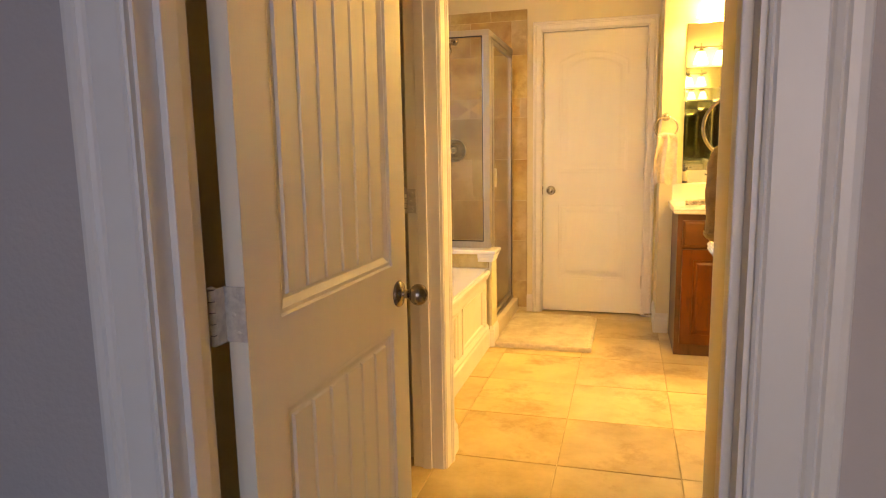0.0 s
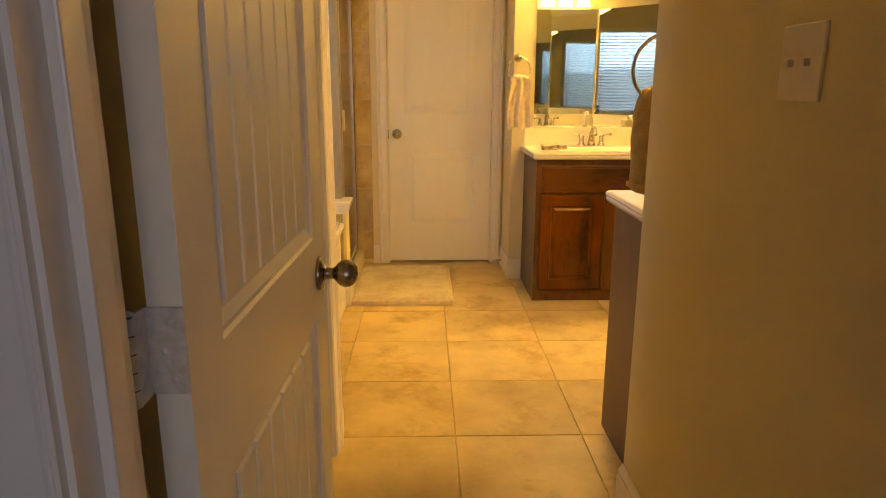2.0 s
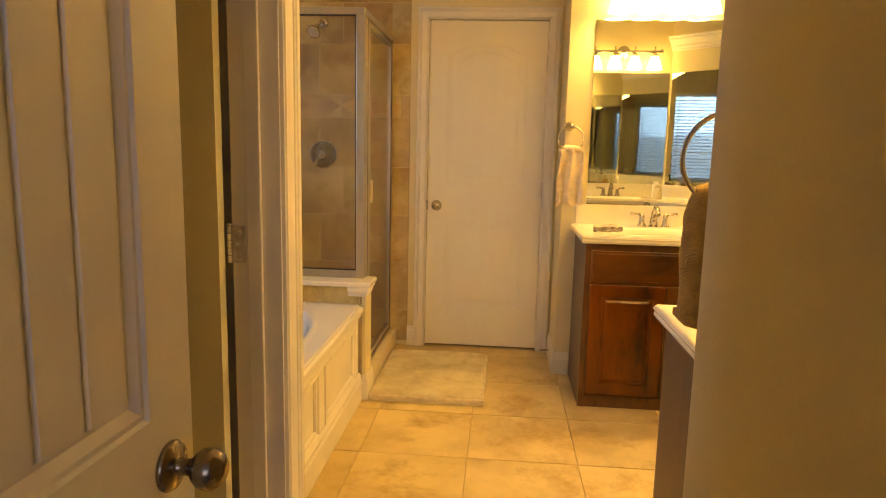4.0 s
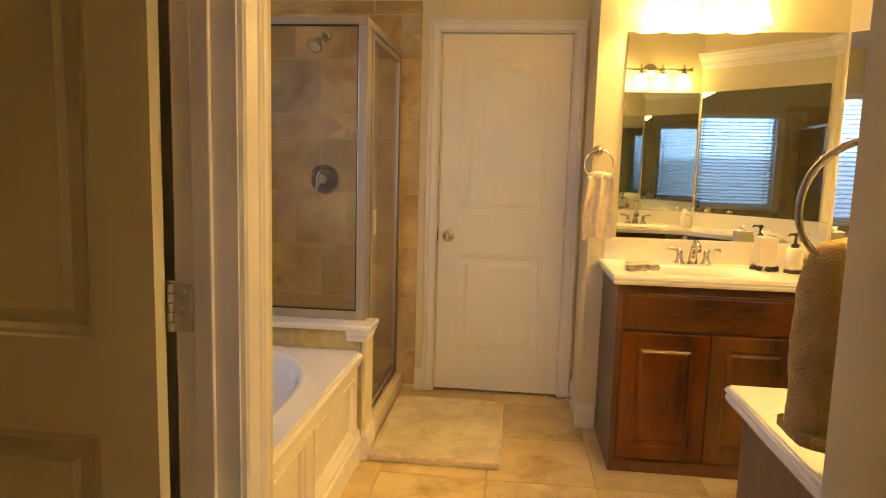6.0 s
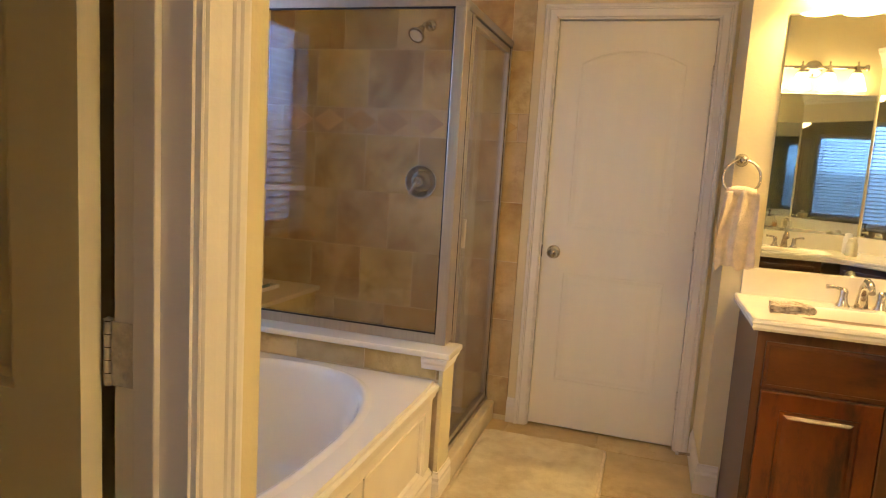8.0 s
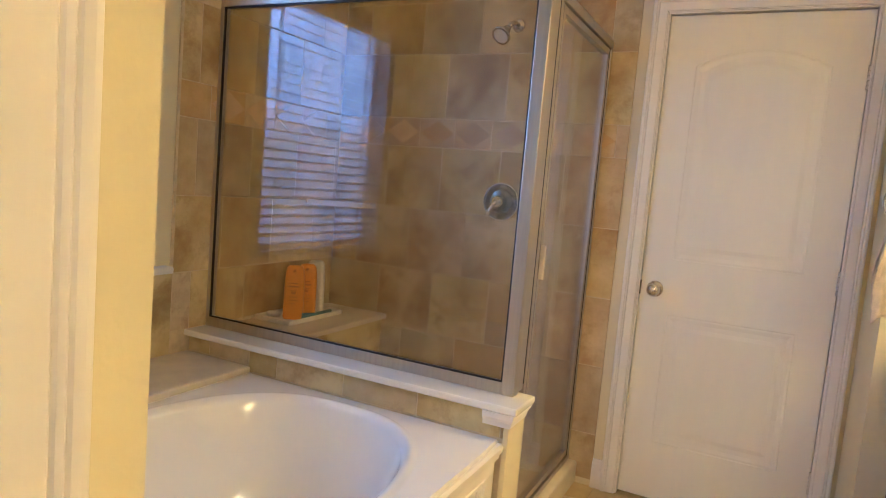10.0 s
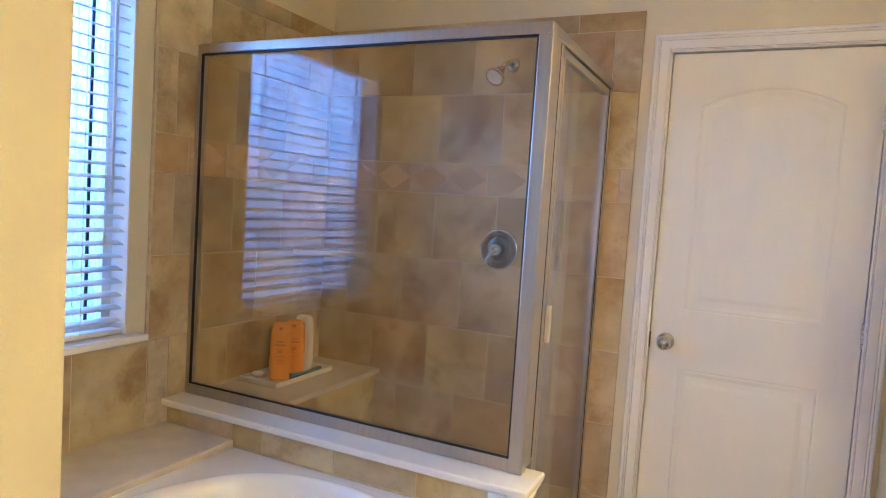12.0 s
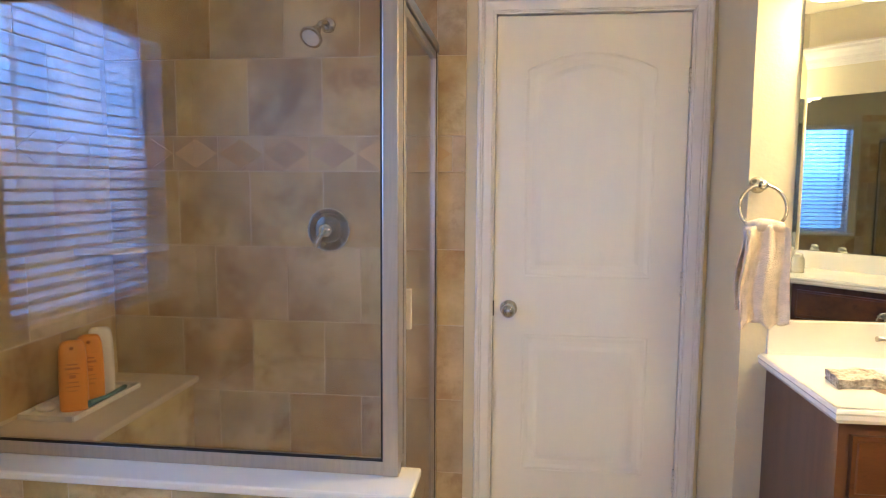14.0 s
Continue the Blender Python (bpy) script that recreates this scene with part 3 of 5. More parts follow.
bm = bmesh.new()
rim = oval(0.45, 0.66, TZ)
outer = []
for v in rim:
    dx, dy = v.x + 1.06, v.y - (YE + TY1) / 2
    k = min(((TX1 - TX0) / 2) / max(abs(dx), 1e-6), ((TY1 - YE) / 2) / max(abs(dy), 1e-6))
    outer.append(Vector((-1.06 + dx * k, (YE + TY1) / 2 + dy * k, TZ)))
for corner in ((TX0, YE), (TX1, YE), (TX0, TY1), (TX1, TY1)):
    i = min(range(len(outer)), key=lambda k: (outer[k].x - corner[0]) ** 2 + (outer[k].y - corner[1]) ** 2)
    outer[i] = Vector((*corner, TZ))
loops = [[v - Vector((0, 0, 0.05)) for v in outer], [v - Vector((0, 0, 0.008)) for v in outer],
         [Vector((v.x + (-1.06 - v.x) * 0.012, v.y + (3.32 - v.y) * 0.008, TZ)) for v in outer],
         oval(0.475, 0.695, TZ), oval(0.462, 0.682, TZ + 0.006), oval(0.445, 0.665, TZ + 0.004), oval(0.430, 0.650, TZ - 0.02),
         oval(0.41, 0.625, TZ - 0.10), oval(0.385, 0.595, TZ - 0.22), oval(0.355, 0.55, TZ - 0.33), oval(0.31, 0.49, TZ - 0.39), oval(0.22, 0.38, TZ - 0.405)]
vs = [[bm.verts.new(p) for p in lp] for lp in loops]
for k, (a, b) in enumerate(zip(vs, vs[1:])):
    for i in range(len(a)):
        j = (i + 1) % len(a)
        bm.faces.new((a[i], a[j], b[j], b[i])).smooth = k > 2
bm.faces.new(vs[-1])
part("tub_shell", bm, ACRYLIC, tub)
bm = lathe(bmesh.new(), [(0, 0), (0.03, 0), (0.028, 0.004), (0, 0.006)], Matrix.Translation((-1.08, 2.95, 0.1)))
part("drain", bm, CHROME, tub)

# panelled skirt of the tub
skirt = thing("tub_skirt", "white panelled wood skirt under the tub rim", "tub skirt", (-0.53, 3.3, 0.0))
part("backing", boxes((-0.595, -0.562, YE, TY1 - 0.01, 0.0, 0.445)), WHITE, skirt)
bm = bmesh.new()
for y0, y1 in ((YE, 2.70), (3.25, 3.34), (3.90, 3.975)):
    box(bm, -0.562, -0.547, y0, y1, 0.135, 0.39, bevel=0.002)
box(bm, -0.562, -0.547, YE, 3.975, 0.39, 0.445, bevel=0.002)
part("rail", bm, WHITE, skirt)
for y0, y1 in ((2.70, 3.25), (3.34, 3.90)):
    prof = [(0, 0), (0, 0.020), (0.006, 0.020), (0.012, 0.013), (0.020, 0.011), (0.026, 0.003), (0.026, 0)]
    pts = [(y0, 0.135), (y1, 0.135), (y1, 0.39), (y0, 0.39)]
    bm = bmesh.new()
    for a, b in zip(pts, pts[1:] + pts[:1]):
        d = (Vector(b) - Vector(a)).normalized()
        sweep(bm, [a, b], prof, place=lambda u, v, q: (-0.562 + q, u, v))
    part("panel_moulding", bm, WHITE, skirt)
bm = sweep(bmesh.new(), [(-0.547, 3.975), (-0.547, YE)], [(0, 0.432), (0.012, 0.435), (0.014, 0.449), (0.022, 0.457), (0.024, 0.475), (0.016, 0.484), (0, 0.484)])
part("top_moulding", bm, WHITE, skirt)
bm = sweep(bmesh.new(), [(-0.547, 3.975), (-0.547, YE)], [(0, 0), (0.02, 0), (0.02, 0.10), (0.013, 0.112), (0.015, 0.125), (0.004, 0.14), (0, 0.14)])
part("base_moulding", bm, WHITE, skirt)

# ledge between tub and window wall
ledge = thing("tub_ledge", "cream solid-surface ledge beside the tub", "ledge", (-1.78, 3.3, 0.0), kind="structure")
part("ledge_body", boxes((XW, -1.59, YE, TY1, 0.0, 0.492)), CREAM, ledge)
part("ledge_top", boxes((XW, -1.575, YE, TY1, 0.492, 0.517), bevel=0.006), CREAM, ledge)
bm = sweep(bmesh.new(), [(-1.59, TY1), (-1.59, YE)], [(0, 0.4765), (0.006, 0.4785), (0.008, 0.484), (0.014, 0.490), (0.014, 0.493), (0, 0.493)])
part("nosing", bm, WHITE, ledge)

# knee wall with its cap
knee = thing("knee_wall", "low tiled wall with white cap between tub and shower", "knee wall", (-1.2, 4.11, 0.0), kind="structure")
part("core", boxes((XW, -0.53, TY1 + 0.0045, 4.115, 0.0, 0.58)), WGROUT, knee)
part("end_post", boxes((-0.53, -0.512, 3.977, 4.12, 0.0, 0.58), bevel=0.002), WALL, knee)
bm = sweep(bmesh.new(), [(-0.60, 4.122), (-0.511, 4.122), (-0.511, 3.975), (-0.60, 3.975)], [(0, 0.535), (0.004, 0.537), (0.006, 0.553), (0.014, 0.565), (0.016, 0.582), (0, 0.582)])
part("cap_moulding", bm, WHITE, knee)
part("cap", boxes((XW, -0.486, 3.960, 4.138, 0.582, 0.607), bevel=0.006), MARBLE, knee, "white marble cap")
bm = sweep(bmesh.new(), [(-0.511, 4.122), (-0.511, 3.975), (-0.528, 3.975)], BASE)
part("post_base", bm, WHITE, knee)

# ---- shower ----
GY, GX = 4.085, -0.560          # glass planes
curb = solo("shower_curb", boxes((-0.615, -0.505, 4.124, YB, 0.0, 0.10), bevel=0.008), CREAM, "cream stone curb under the shower door", "curb", "structure")
solo("shower_floor", boxes((XW, -0.605, 4.118, YB, 0.0, 0.03)), CREAM, "cream shower pan floor", "floor", "structure")
enc = thing("shower_enclosure", "framed glass shower enclosure with brushed metal frame", "shower enclosure", (-1.2, GY, 0.607))


def bar(x0, x1, y0, y1, z0, z1):
    return boxes((x0, x1, y0, y1, z0, z1), bevel=0.003)


TOPZ = 1.933
part("header", bar(XW + 0.025, GX + 0.02, GY - 0.02, GY + 0.02, TOPZ - 0.035, TOPZ), FRAMEM, enc)
part("header_side", bar(GX - 0.02, GX + 0.02, GY + 0.02, YB - 0.012, TOPZ - 0.035, TOPZ), FRAMEM, enc)
part("sill_channel", bar(XW + 0.025, GX + 0.02, GY - 0.016, GY + 0.016, 0.607, 0.648), FRAMEM, enc)
part("wall_channel", bar(XW + 0.005, XW + 0.03, GY - 0.016, GY + 0.016, 0.607, TOPZ), FRAMEM, enc)
part("corner_post", bar(GX - 0.022, GX + 0.022, GY - 0.02, GY + 0.022, 0.607, TOPZ - 0.035), FRAMEM, enc)
part("side_post", bar(GX - 0.016, GX + 0.016, GY + 0.10, GY + 0.125, 0.10, TOPZ - 0.035), FRAMEM, enc)
part("side_channel", bar(GX - 0.016, GX + 0.016, YB - 0.034, YB - 0.012, 0.10, TOPZ - 0.035), FRAMEM, enc)
part("side_sill", bar(GX - 0.018, GX + 0.018, 4.14, YB - 0.012, 0.10, 0.122), FRAMEM, enc)
for nm, s in (("gasket", (XW + 0.03, GX - 0.022, GY - 0.0175, GY - 0.008, 0.648, 0.653)), ("gasket", (XW + 0.03, GX - 0.022, GY - 0.0175, GY - 0.008, TOPZ - 0.041, TOPZ - 0.035)),
              ("gasket", (XW + 0.03, XW + 0.035, GY - 0.0175, GY - 0.008, 0.653, TOPZ - 0.041)), ("gasket", (GX - 0.027, GX - 0.022, GY - 0.0175, GY - 0.008, 0.653, TOPZ - 0.041)),
              ("gasket", (GX + 0.005, GX + 0.014, GY + 0.094, GY + 0.099, 0.625, TOPZ - 0.036)), ("gasket", (GX + 0.005, GX + 0.014, GY + 0.126, GY + 0.131, 0.125, TOPZ - 0.036)), ("gasket", (GX + 0.005, GX + 0.014, YB - 0.041, YB - 0.035, 0.125, TOPZ - 0.036))):
    part(nm, boxes(s), DARK, enc, "black rubber gasket")
part("glass_pane", boxes((XW + 0.03, GX - 0.022, GY - 0.003, GY + 0.003, 0.653, TOPZ - 0.036)), GLASS, enc, "clear shower glass").visible_shadow = False
part("filler_strip", bar(GX - 0.014, GX + 0.014, GY + 0.022, GY + 0.092, 0.607, TOPZ - 0.035), FRAMEM, enc, "plain brushed metal filler")
sdoor = part("shower_door", boxes((GX - 0.012, GX + 0.012, GY + 0.132, GY + 0.155, 0.13, TOPZ - 0.04), (GX - 0.012, GX + 0.012, YB - 0.062, YB - 0.042, 0.13, TOPZ - 0.04),
                               (GX - 0.012, GX + 0.012, GY + 0.155, YB - 0.062, 0.13, 0.155), (GX - 0.012, GX + 0.012, GY + 0.155, YB - 0.062, TOPZ - 0.065, TOPZ - 0.04)), FRAMEM, enc, "metal-framed glass shower door")
part("door_glass", boxes((GX - 0.003, GX + 0.003, GY + 0.155, YB - 0.062, 0.155, TOPZ - 0.065)), GLASS, sdoor).visible_shadow = False
part("pull", boxes((GX + 0.012, GX + 0.030, GY + 0.138, GY + 0.152, 0.98, 1.10), bevel=0.004), CERAMIC, sdoor, "cream pull handle")

bench = thing("shower_bench", "tiled shower bench with a cream slab seat", "bench", (-1.75, 4.55, 0.0), kind="structure")
part("bench_base", boxes((XW, -1.575, 4.118, YB, 0.03, 0.57)), WTILE, bench)
part("bench_seat", boxes((XW, -1.548, 4.118, YB, 0.57, 0.595), bevel=0.006), CREAM, bench)

shelf = solo("corner_shelf", prism(bmesh.new(), [(XW + 0.008, YB - 0.008), (XW + 0.008, YB - 0.25)] + [(XW + 0.008 + 0.25 * math.sin(k * math.pi / 16), YB - 0.008 - 0.24 * math.cos(k * math.pi / 16)) for k in range(1, 8)] + [(XW + 0.26, YB - 0.008)], 1.122, 1.147), CREAM, "cream corner shelf in the shower", "shelf", "structure")

valve = thing("shower_valve", "round dark nickel shower valve with lever handle", "shower valve", (-0.979, YB - 0.008, 1.217))
VM = turn_axis((-0.979, YB - 0.01, 1.217), (-0.979, 4.0, 1.217))
part("escutcheon", lathe(bmesh.new(), [(0, 0), (0.086, 0), (0.088, 0.006), (0.080, 0.012), (0.066, 0.012), (0.060, 0.017), (0.045, 0.020), (0, 0.020)], VM, 48), DARKN, valve)
part("trim_ring", lathe(bmesh.new(), [(0.080, 0.0115), (0.082, 0.015), (0.086, 0.0145), (0.0885, 0.009), (0.0885, 0.004)], VM, 48), CHROME, valve, "bright polished rim")
part("hub", lathe(bmesh.new(), [(0.034, 0.018), (0.034, 0.03), (0.026, 0.04), (0.026, 0.062), (0.020, 0.07), (0, 0.07)], VM, 32), CHROME, valve)
part("lever", tube(bmesh.new(), [(-0.979, YB - 0.072, 1.219), (-0.992, YB - 0.08, 1.199), (-1.006, YB - 0.086, 1.172), (-1.014, YB - 0.084, 1.152)], 0.008, radii=[0.012, 0.010, 0.009, 0.011]), CHROME, valve)

head = thing("shower_fixture", "brushed nickel shower head on a bent arm", "shower head", (-0.975, YB - 0.008, 2.03))
part("flange", lathe(bmesh.new(), [(0, 0), (0.03, 0), (0.026, 0.008), (0.012, 0.012), (0, 0.012)], turn_axis((-0.975, YB - 0.01, 2.01), (-0.975, 4, 2.01))), NICKEL, head)
part("arm", tube(bmesh.new(), [(-0.975, YB - 0.012, 2.01), (-0.977, YB - 0.05, 2.013), (-0.982, YB - 0.085, 2.00), (-0.99, YB - 0.105, 1.975)], 0.011), NICKEL, head)
HM = turn_axis((-0.99, YB - 0.10, 1.978), (-1.005, YB - 0.16, 1.92))
part("spray_head", lathe(bmesh.new(), [(0, 0), (0.014, 0), (0.018, 0.012), (0.016, 0.02), (0.034, 0.045), (0.043, 0.058), (0.043, 0.066), (0.038, 0.068), (0.034, 0.064), (0, 0.064)], HM, 32), NICKEL, head)

part("spray_face", lathe(bmesh.new(), [(0, 0.0645), (0.030, 0.0645), (0.033, 0.067), (0.030, 0.0685), (0.012, 0.0685), (0, 0.070)], HM, 28), PALE, head, "pale spray face")

tray = solo("soap_tray", boxes((-1.900, -1.700, 4.35, 4.74, 0.596, 0.602), (-1.903, -1.897, 4.35, 4.74, 0.596, 0.616), (-1.703, -1.697, 4.35, 4.74, 0.596, 0.616), (-1.900, -1.700, 4.347, 4.353, 0.596, 0.616), (-1.900, -1.700, 4.737, 4.743, 0.596, 0.616), bevel=0.0015), PALE, "white rectangular tray on the shower bench", "tray")


def squeeze_bottle(x, y, z, w, d, h, mat, label, turn, cap_h=0.0):
    """A flat shampoo bottle with rounded shoulders; stands on z."""
    root = thing("shampoo_bottle", label, "bottle", (x, y, z), group="bottles on the tray")
    m = pose(x, y, z, 0, 0, turn)
    bm = bmesh.new()
    prof = [(0.0, 0.0), (0.46, 0.0), (0.5, 0.03), (0.5, 0.35), (0.49, 0.65), (0.46, 0.85), (0.40, 0.95), (0.30, 0.985), (0.0, 1.0)]
    rings = []
    for r, k in prof:
        if r == 0:
            rings.append([bm.verts.new(m @ Vector((0, 0, k * h)))])
            continue
        ring = []
        for i in range(28):
            c, s = math.cos(2 * math.pi * i / 28), math.sin(2 * math.pi * i / 28)
            ring.append(bm.verts.new(m @ Vector((r * w * math.copysign(abs(c) ** 0.6, c), r * d * math.copysign(abs(s) ** 0.75, s), k * h))))
        rings.append(ring)
    for a, b in zip(rings, rings[1:]):
        for i in range(28):
            j = (i + 1) % 28
            f = (a[0], b[i], b[j]) if len(a) == 1 else (a[i], a[j], b[0]) if len(b) == 1 else (a[i], a[j], b[j], b[i])
            bm.faces.new(f).smooth = True
    part("body", bm, mat, root)
    if mat is ORANGE:
        part("cap_dimple", lathe(bmesh.new(), [(0.006, 0), (0.007, 0.002), (0, 0.002)], m @ Matrix.Translation((0, -d * 0.478, h * 0.90)) @ pose(0, 0, 0, 90), 12), LABELM, root)
        bm = bmesh.new()
        for k, (bw, bh) in enumerate(((0.36, 0.005), (0.50, 0.007), (0.34, 0.003), (0.22, 0.012), (0.40, 0.003), (0.46, 0.003), (0.34, 0.003))):
            box(bm, -w * bw / 2, w * bw / 2, -d * 0.5 - 0.0012, -d * 0.47, h * (0.66 - 0.062 * k), h * (0.66 - 0.062 * k) + bh, m=m)
        part("label_print", bm, LABELM, root)
    return root


squeeze_bottle(-1.765, 4.45, 0.603, 0.092, 0.048, 0.25, ORANGE, "orange plastic shampoo bottle with brown print", 32)
squeeze_bottle(-1.765, 4.54, 0.603, 0.092, 0.048, 0.25, ORANGE, "orange plastic conditioner bottle with brown print", 32)
squeeze_bottle(-1.77, 4.61, 0.603, 0.09, 0.05, 0.262, PALE, "white plastic bottle behind the orange ones", 20)
solo("razor", tube(bmesh.new(), [(-1.72, 4.46, 0.622), (-1.72, 4.56, 0.616), (-1.723, 4.68, 0.617)], 0.009, radii=[0.013, 0.007, 0.009]), TEAL, "teal plastic razor lying in the tray", "razor")
solo("soap_pouch", lathe(bmesh.new(), [(0, 0), (0.03, 0.001), (0.038, 0.012), (0.03, 0.022), (0, 0.026)], pose(-1.86, 4.43, 0.602), 16, squash=0.7), PALE, "crumpled white sponge lying in the tray", "sponge")

# ---- window ----
win = thing("window_1", "white vinyl window with rippled privacy glass", "window", (XW, 3.30, 0.87), kind="structure")
WY0, WY1, WZ0, WZ1 = 2.80, 3.805, 0.87, 2.10
part("frame", boxes((-2.0350, -2.0000, WY0, WY0 + 0.04, WZ0, WZ1), (-2.0350, -2.0000, WY1 - 0.04, WY1, WZ0, WZ1), (-2.0350, -2.0000, WY0 + 0.04, WY1 - 0.04, WZ0, WZ0 + 0.05), (-2.0350, -2.0000, WY0 + 0.04, WY1 - 0.04, WZ1 - 0.045, WZ1)), VINYL, win)
for y in (WY0 + 0.085, WY1 - 0.095):
    part("gasket", boxes((-2.0155, -2.0100, y, y + 0.010, WZ0 + 0.05, WZ1 - 0.045)), DARK, win, "dark glazing gasket")
for z0, z1 in ((WZ0 + 0.05, WZ1 - 0.045),):
    p = part("pane", boxes((-2.0200, -2.0160, WY0 + 0.04, WY1 - 0.04, z0, z1)), PANE, win)
    p.visible_shadow = False
part("reveal", boxes((-2.0000, XW - 0.001, WY0, WY0 + 0.005, WZ0, WZ1), (-2.0000, XW - 0.001, WY1 - 0.005, WY1, WZ0, WZ1), (-2.0000, XW - 0.001, WY0 + 0.005, WY1 - 0.005, WZ1 - 0.005, WZ1)), WHITE, win)
part("sill", boxes((-2.0000, XW + 0.045, WY0 - 0.045, WY1 + 0.06, WZ0 - 0.024, WZ0 + 0.003), bevel=0.006), WHITE, win)
blind = thing("window_blind", "white horizontal two-inch blind, slats half open", "blind", (XW - 0.03, 3.3025, WZ0 + 0.01))
part("headrail", boxes((-1.9880, -1.9250, WY0 + 0.008, WY1 - 0.008, WZ1 - 0.055, WZ1 - 0.008), bevel=0.003), BLIND, blind)
slat_bm = bmesh.new()
sheet(slat_bm, 1, 8, lambda u, v: ((v - 0.5) * 0.048, (u - 0.5) * (WY1 - WY0 - 0.022), 0.004 * (1 - (2 * v - 1) ** 2)), 0.0026, lambda u, v: Vector((0, 0, 1)))
slat_me = finish("slat", slat_bm, BLIND)
N_SLATS = 25
for k in range(N_SLATS):
    o = new("slat", slat_me)
    o.parent = blind
    o.matrix_basis = pose(0.013, 0, 0.040 + k * 0.0446, 0, 13, 0) @ Matrix.Translation((-0.02, 0, 0))
part("bottom_rail", boxes((-1.9800, -1.9320, WY0 + 0.010, WY1 - 0.010, WZ0 + 0.006, WZ0 + 0.024), bevel=0.004), BLIND, blind)
for y in (2.95, 3.64):
    part("ladder_cord", boxes((-1.9320, -1.9305, y - 0.001, y + 0.001, WZ0 + 0.02, WZ1 - 0.05), (-1.9780, -1.9765, y - 0.001, y + 0.001, WZ0 + 0.02, WZ1 - 0.05)), BLIND, blind)
part("tilt_wand", tube(bmesh.new(), [(-1.9220, 3.73, WZ1 - 0.05), (-1.9210, 3.732, 1.35)], 0.004), BLIND, blind)
part("pull_cord", tube(bmesh.new(), [(-1.9220, 3.71, WZ1 - 0.05), (-1.9210, 3.712, 1.22)], 0.0015, 6), BLIND, blind)
part("tassel", lathe(bmesh.new(), [(0.003, 0.03), (0.008, 0.02), (0.009, 0), (0, 0)], pose(-1.9210, 3.712, 1.19), 12), BLIND, blind)
solo("wire_soap_dish", tube(bmesh.new(), [(-1.77 + 0.10 * math.cos(a), 3.33 + 0.10 * math.sin(a), 0.522 + 0.03 * math.sin(a) ** 2) for a in [k * math.pi / 14 for k in range(28)]], 0.003, 8, closed=True), PALE, "white wire ring lying on the tub ledge", "wire dish")

# ---- vanity ----
CZ = 0.875


def eased(pts, r=0.13, n=6):
    """Rounds the corners of a path."""
    out = [pts[0]]
    for a, p, b in zip(pts, pts[1:], pts[2:]):
        a, p, b = Vector(a), Vector(p), Vector(b)
        s, e = p + (a - p).normalized() * r, p + (b - p).normalized() * r
        out += [tuple((1 - k / n) ** 2 * s + 2 * (k / n) * (1 - k / n) * p + (k / n) ** 2 * e) for k in range(n + 1)]
    return out + [pts[-1]]


FRONT = [(0.545, YM)] + eased([(0.545, 4.01), (1.35, 4.01), (1.82, 3.54), (1.82, 3.07), (1.35, 2.60), (0.572, 2.60)]) + [(0.572, YN)]
SINKS = [(0.96, 4.24), (1.12, 2.34)]
ctr = thing("countertop", "white cultured marble countertop with moulded sinks", "countertop", (1.1, 3.3, 0.835))
bm = bmesh.new()
loop = [bm.verts.new((*p, CZ)) for p in FRONT + BAY[::-1]]
es = [bm.edges.new((a, b)) for a, b in zip(loop, loop[1:] + loop[:1])]
bowls = []
for cx, cy in SINKS:
    def sink_ring(a, b, z, p=5.0):
        out = []
        for i in range(40):
            c, s = math.cos(2 * math.pi * i / 40), math.sin(2 * math.pi * i / 40)
            out.append((cx + a * math.copysign(abs(c) ** (2 / p), c), cy + b * math.copysign(abs(s) ** (2 / p), s), z))
        return out
    rings = [[bm.verts.new(q) for q in sink_ring(*r)] for r in ((0.26, 0.145, CZ, 7), (0.255, 0.14, CZ - 0.006, 6), (0.235, 0.125, CZ - 0.03, 5), (0.21, 0.11, CZ - 0.09, 4), (0.15, 0.08, CZ - 0.12, 3), (0.03, 0.03, CZ - 0.128, 2))]
    es += [bm.edges.new((a, b)) for a, b in zip(rings[0], rings[0][1:] + rings[0][:1])]
    bowls.append(rings)
bmesh.ops.triangle_fill(bm, use_beauty=True, use_dissolve=False, edges=es)
for rings in bowls:
    for a, b in zip(rings, rings[1:]):
        for i in range(40):
            j = (i + 1) % 40
            bm.faces.new((a[i], a[j], b[j], b[i])).smooth = True
    bm.faces.new(rings[-1])
part("slab", bm, MARBLE, ctr)
bm = sweep(bmesh.new(), FRONT, [(-0.005, CZ), (0.0, CZ - 0.0005), (-0.008, CZ - 0.004), (-0.012, CZ - 0.012), (-0.008, CZ - 0.018), (-0.010, CZ - 0.028), (-0.004, CZ - 0.038), (0.02, CZ - 0.038), (0.02, CZ - 0.002)])
part("edge_moulding", bm, MARBLE, ctr)
part("backsplash", boxes((0.555, XR - 0.006, YM - 0.016, YM - 0.001, CZ - 0.02, 0.985), bevel=0.003), MARBLE, ctr)
part("backsplash", boxes((0.58, XR - 0.006, YN + 0.001, YN + 0.015, CZ - 0.02, 0.985), bevel=0.003), MARBLE, ctr)
bm = sweep(bmesh.new(), BAY[::-1], [(0.001, CZ - 0.02), (0.016, CZ - 0.02), (0.016, 0.983), (0.014, 0.985), (0.001, 0.985)])
part("backsplash_bay", bm, MARBLE, ctr)
for cx, cy in SINKS:
    part("drain", lathe(bmesh.new(), [(0, 0), (0.022, 0), (0.02, 0.003), (0, 0.002)], pose(cx, cy, CZ - 0.127)), CHROME, ctr)


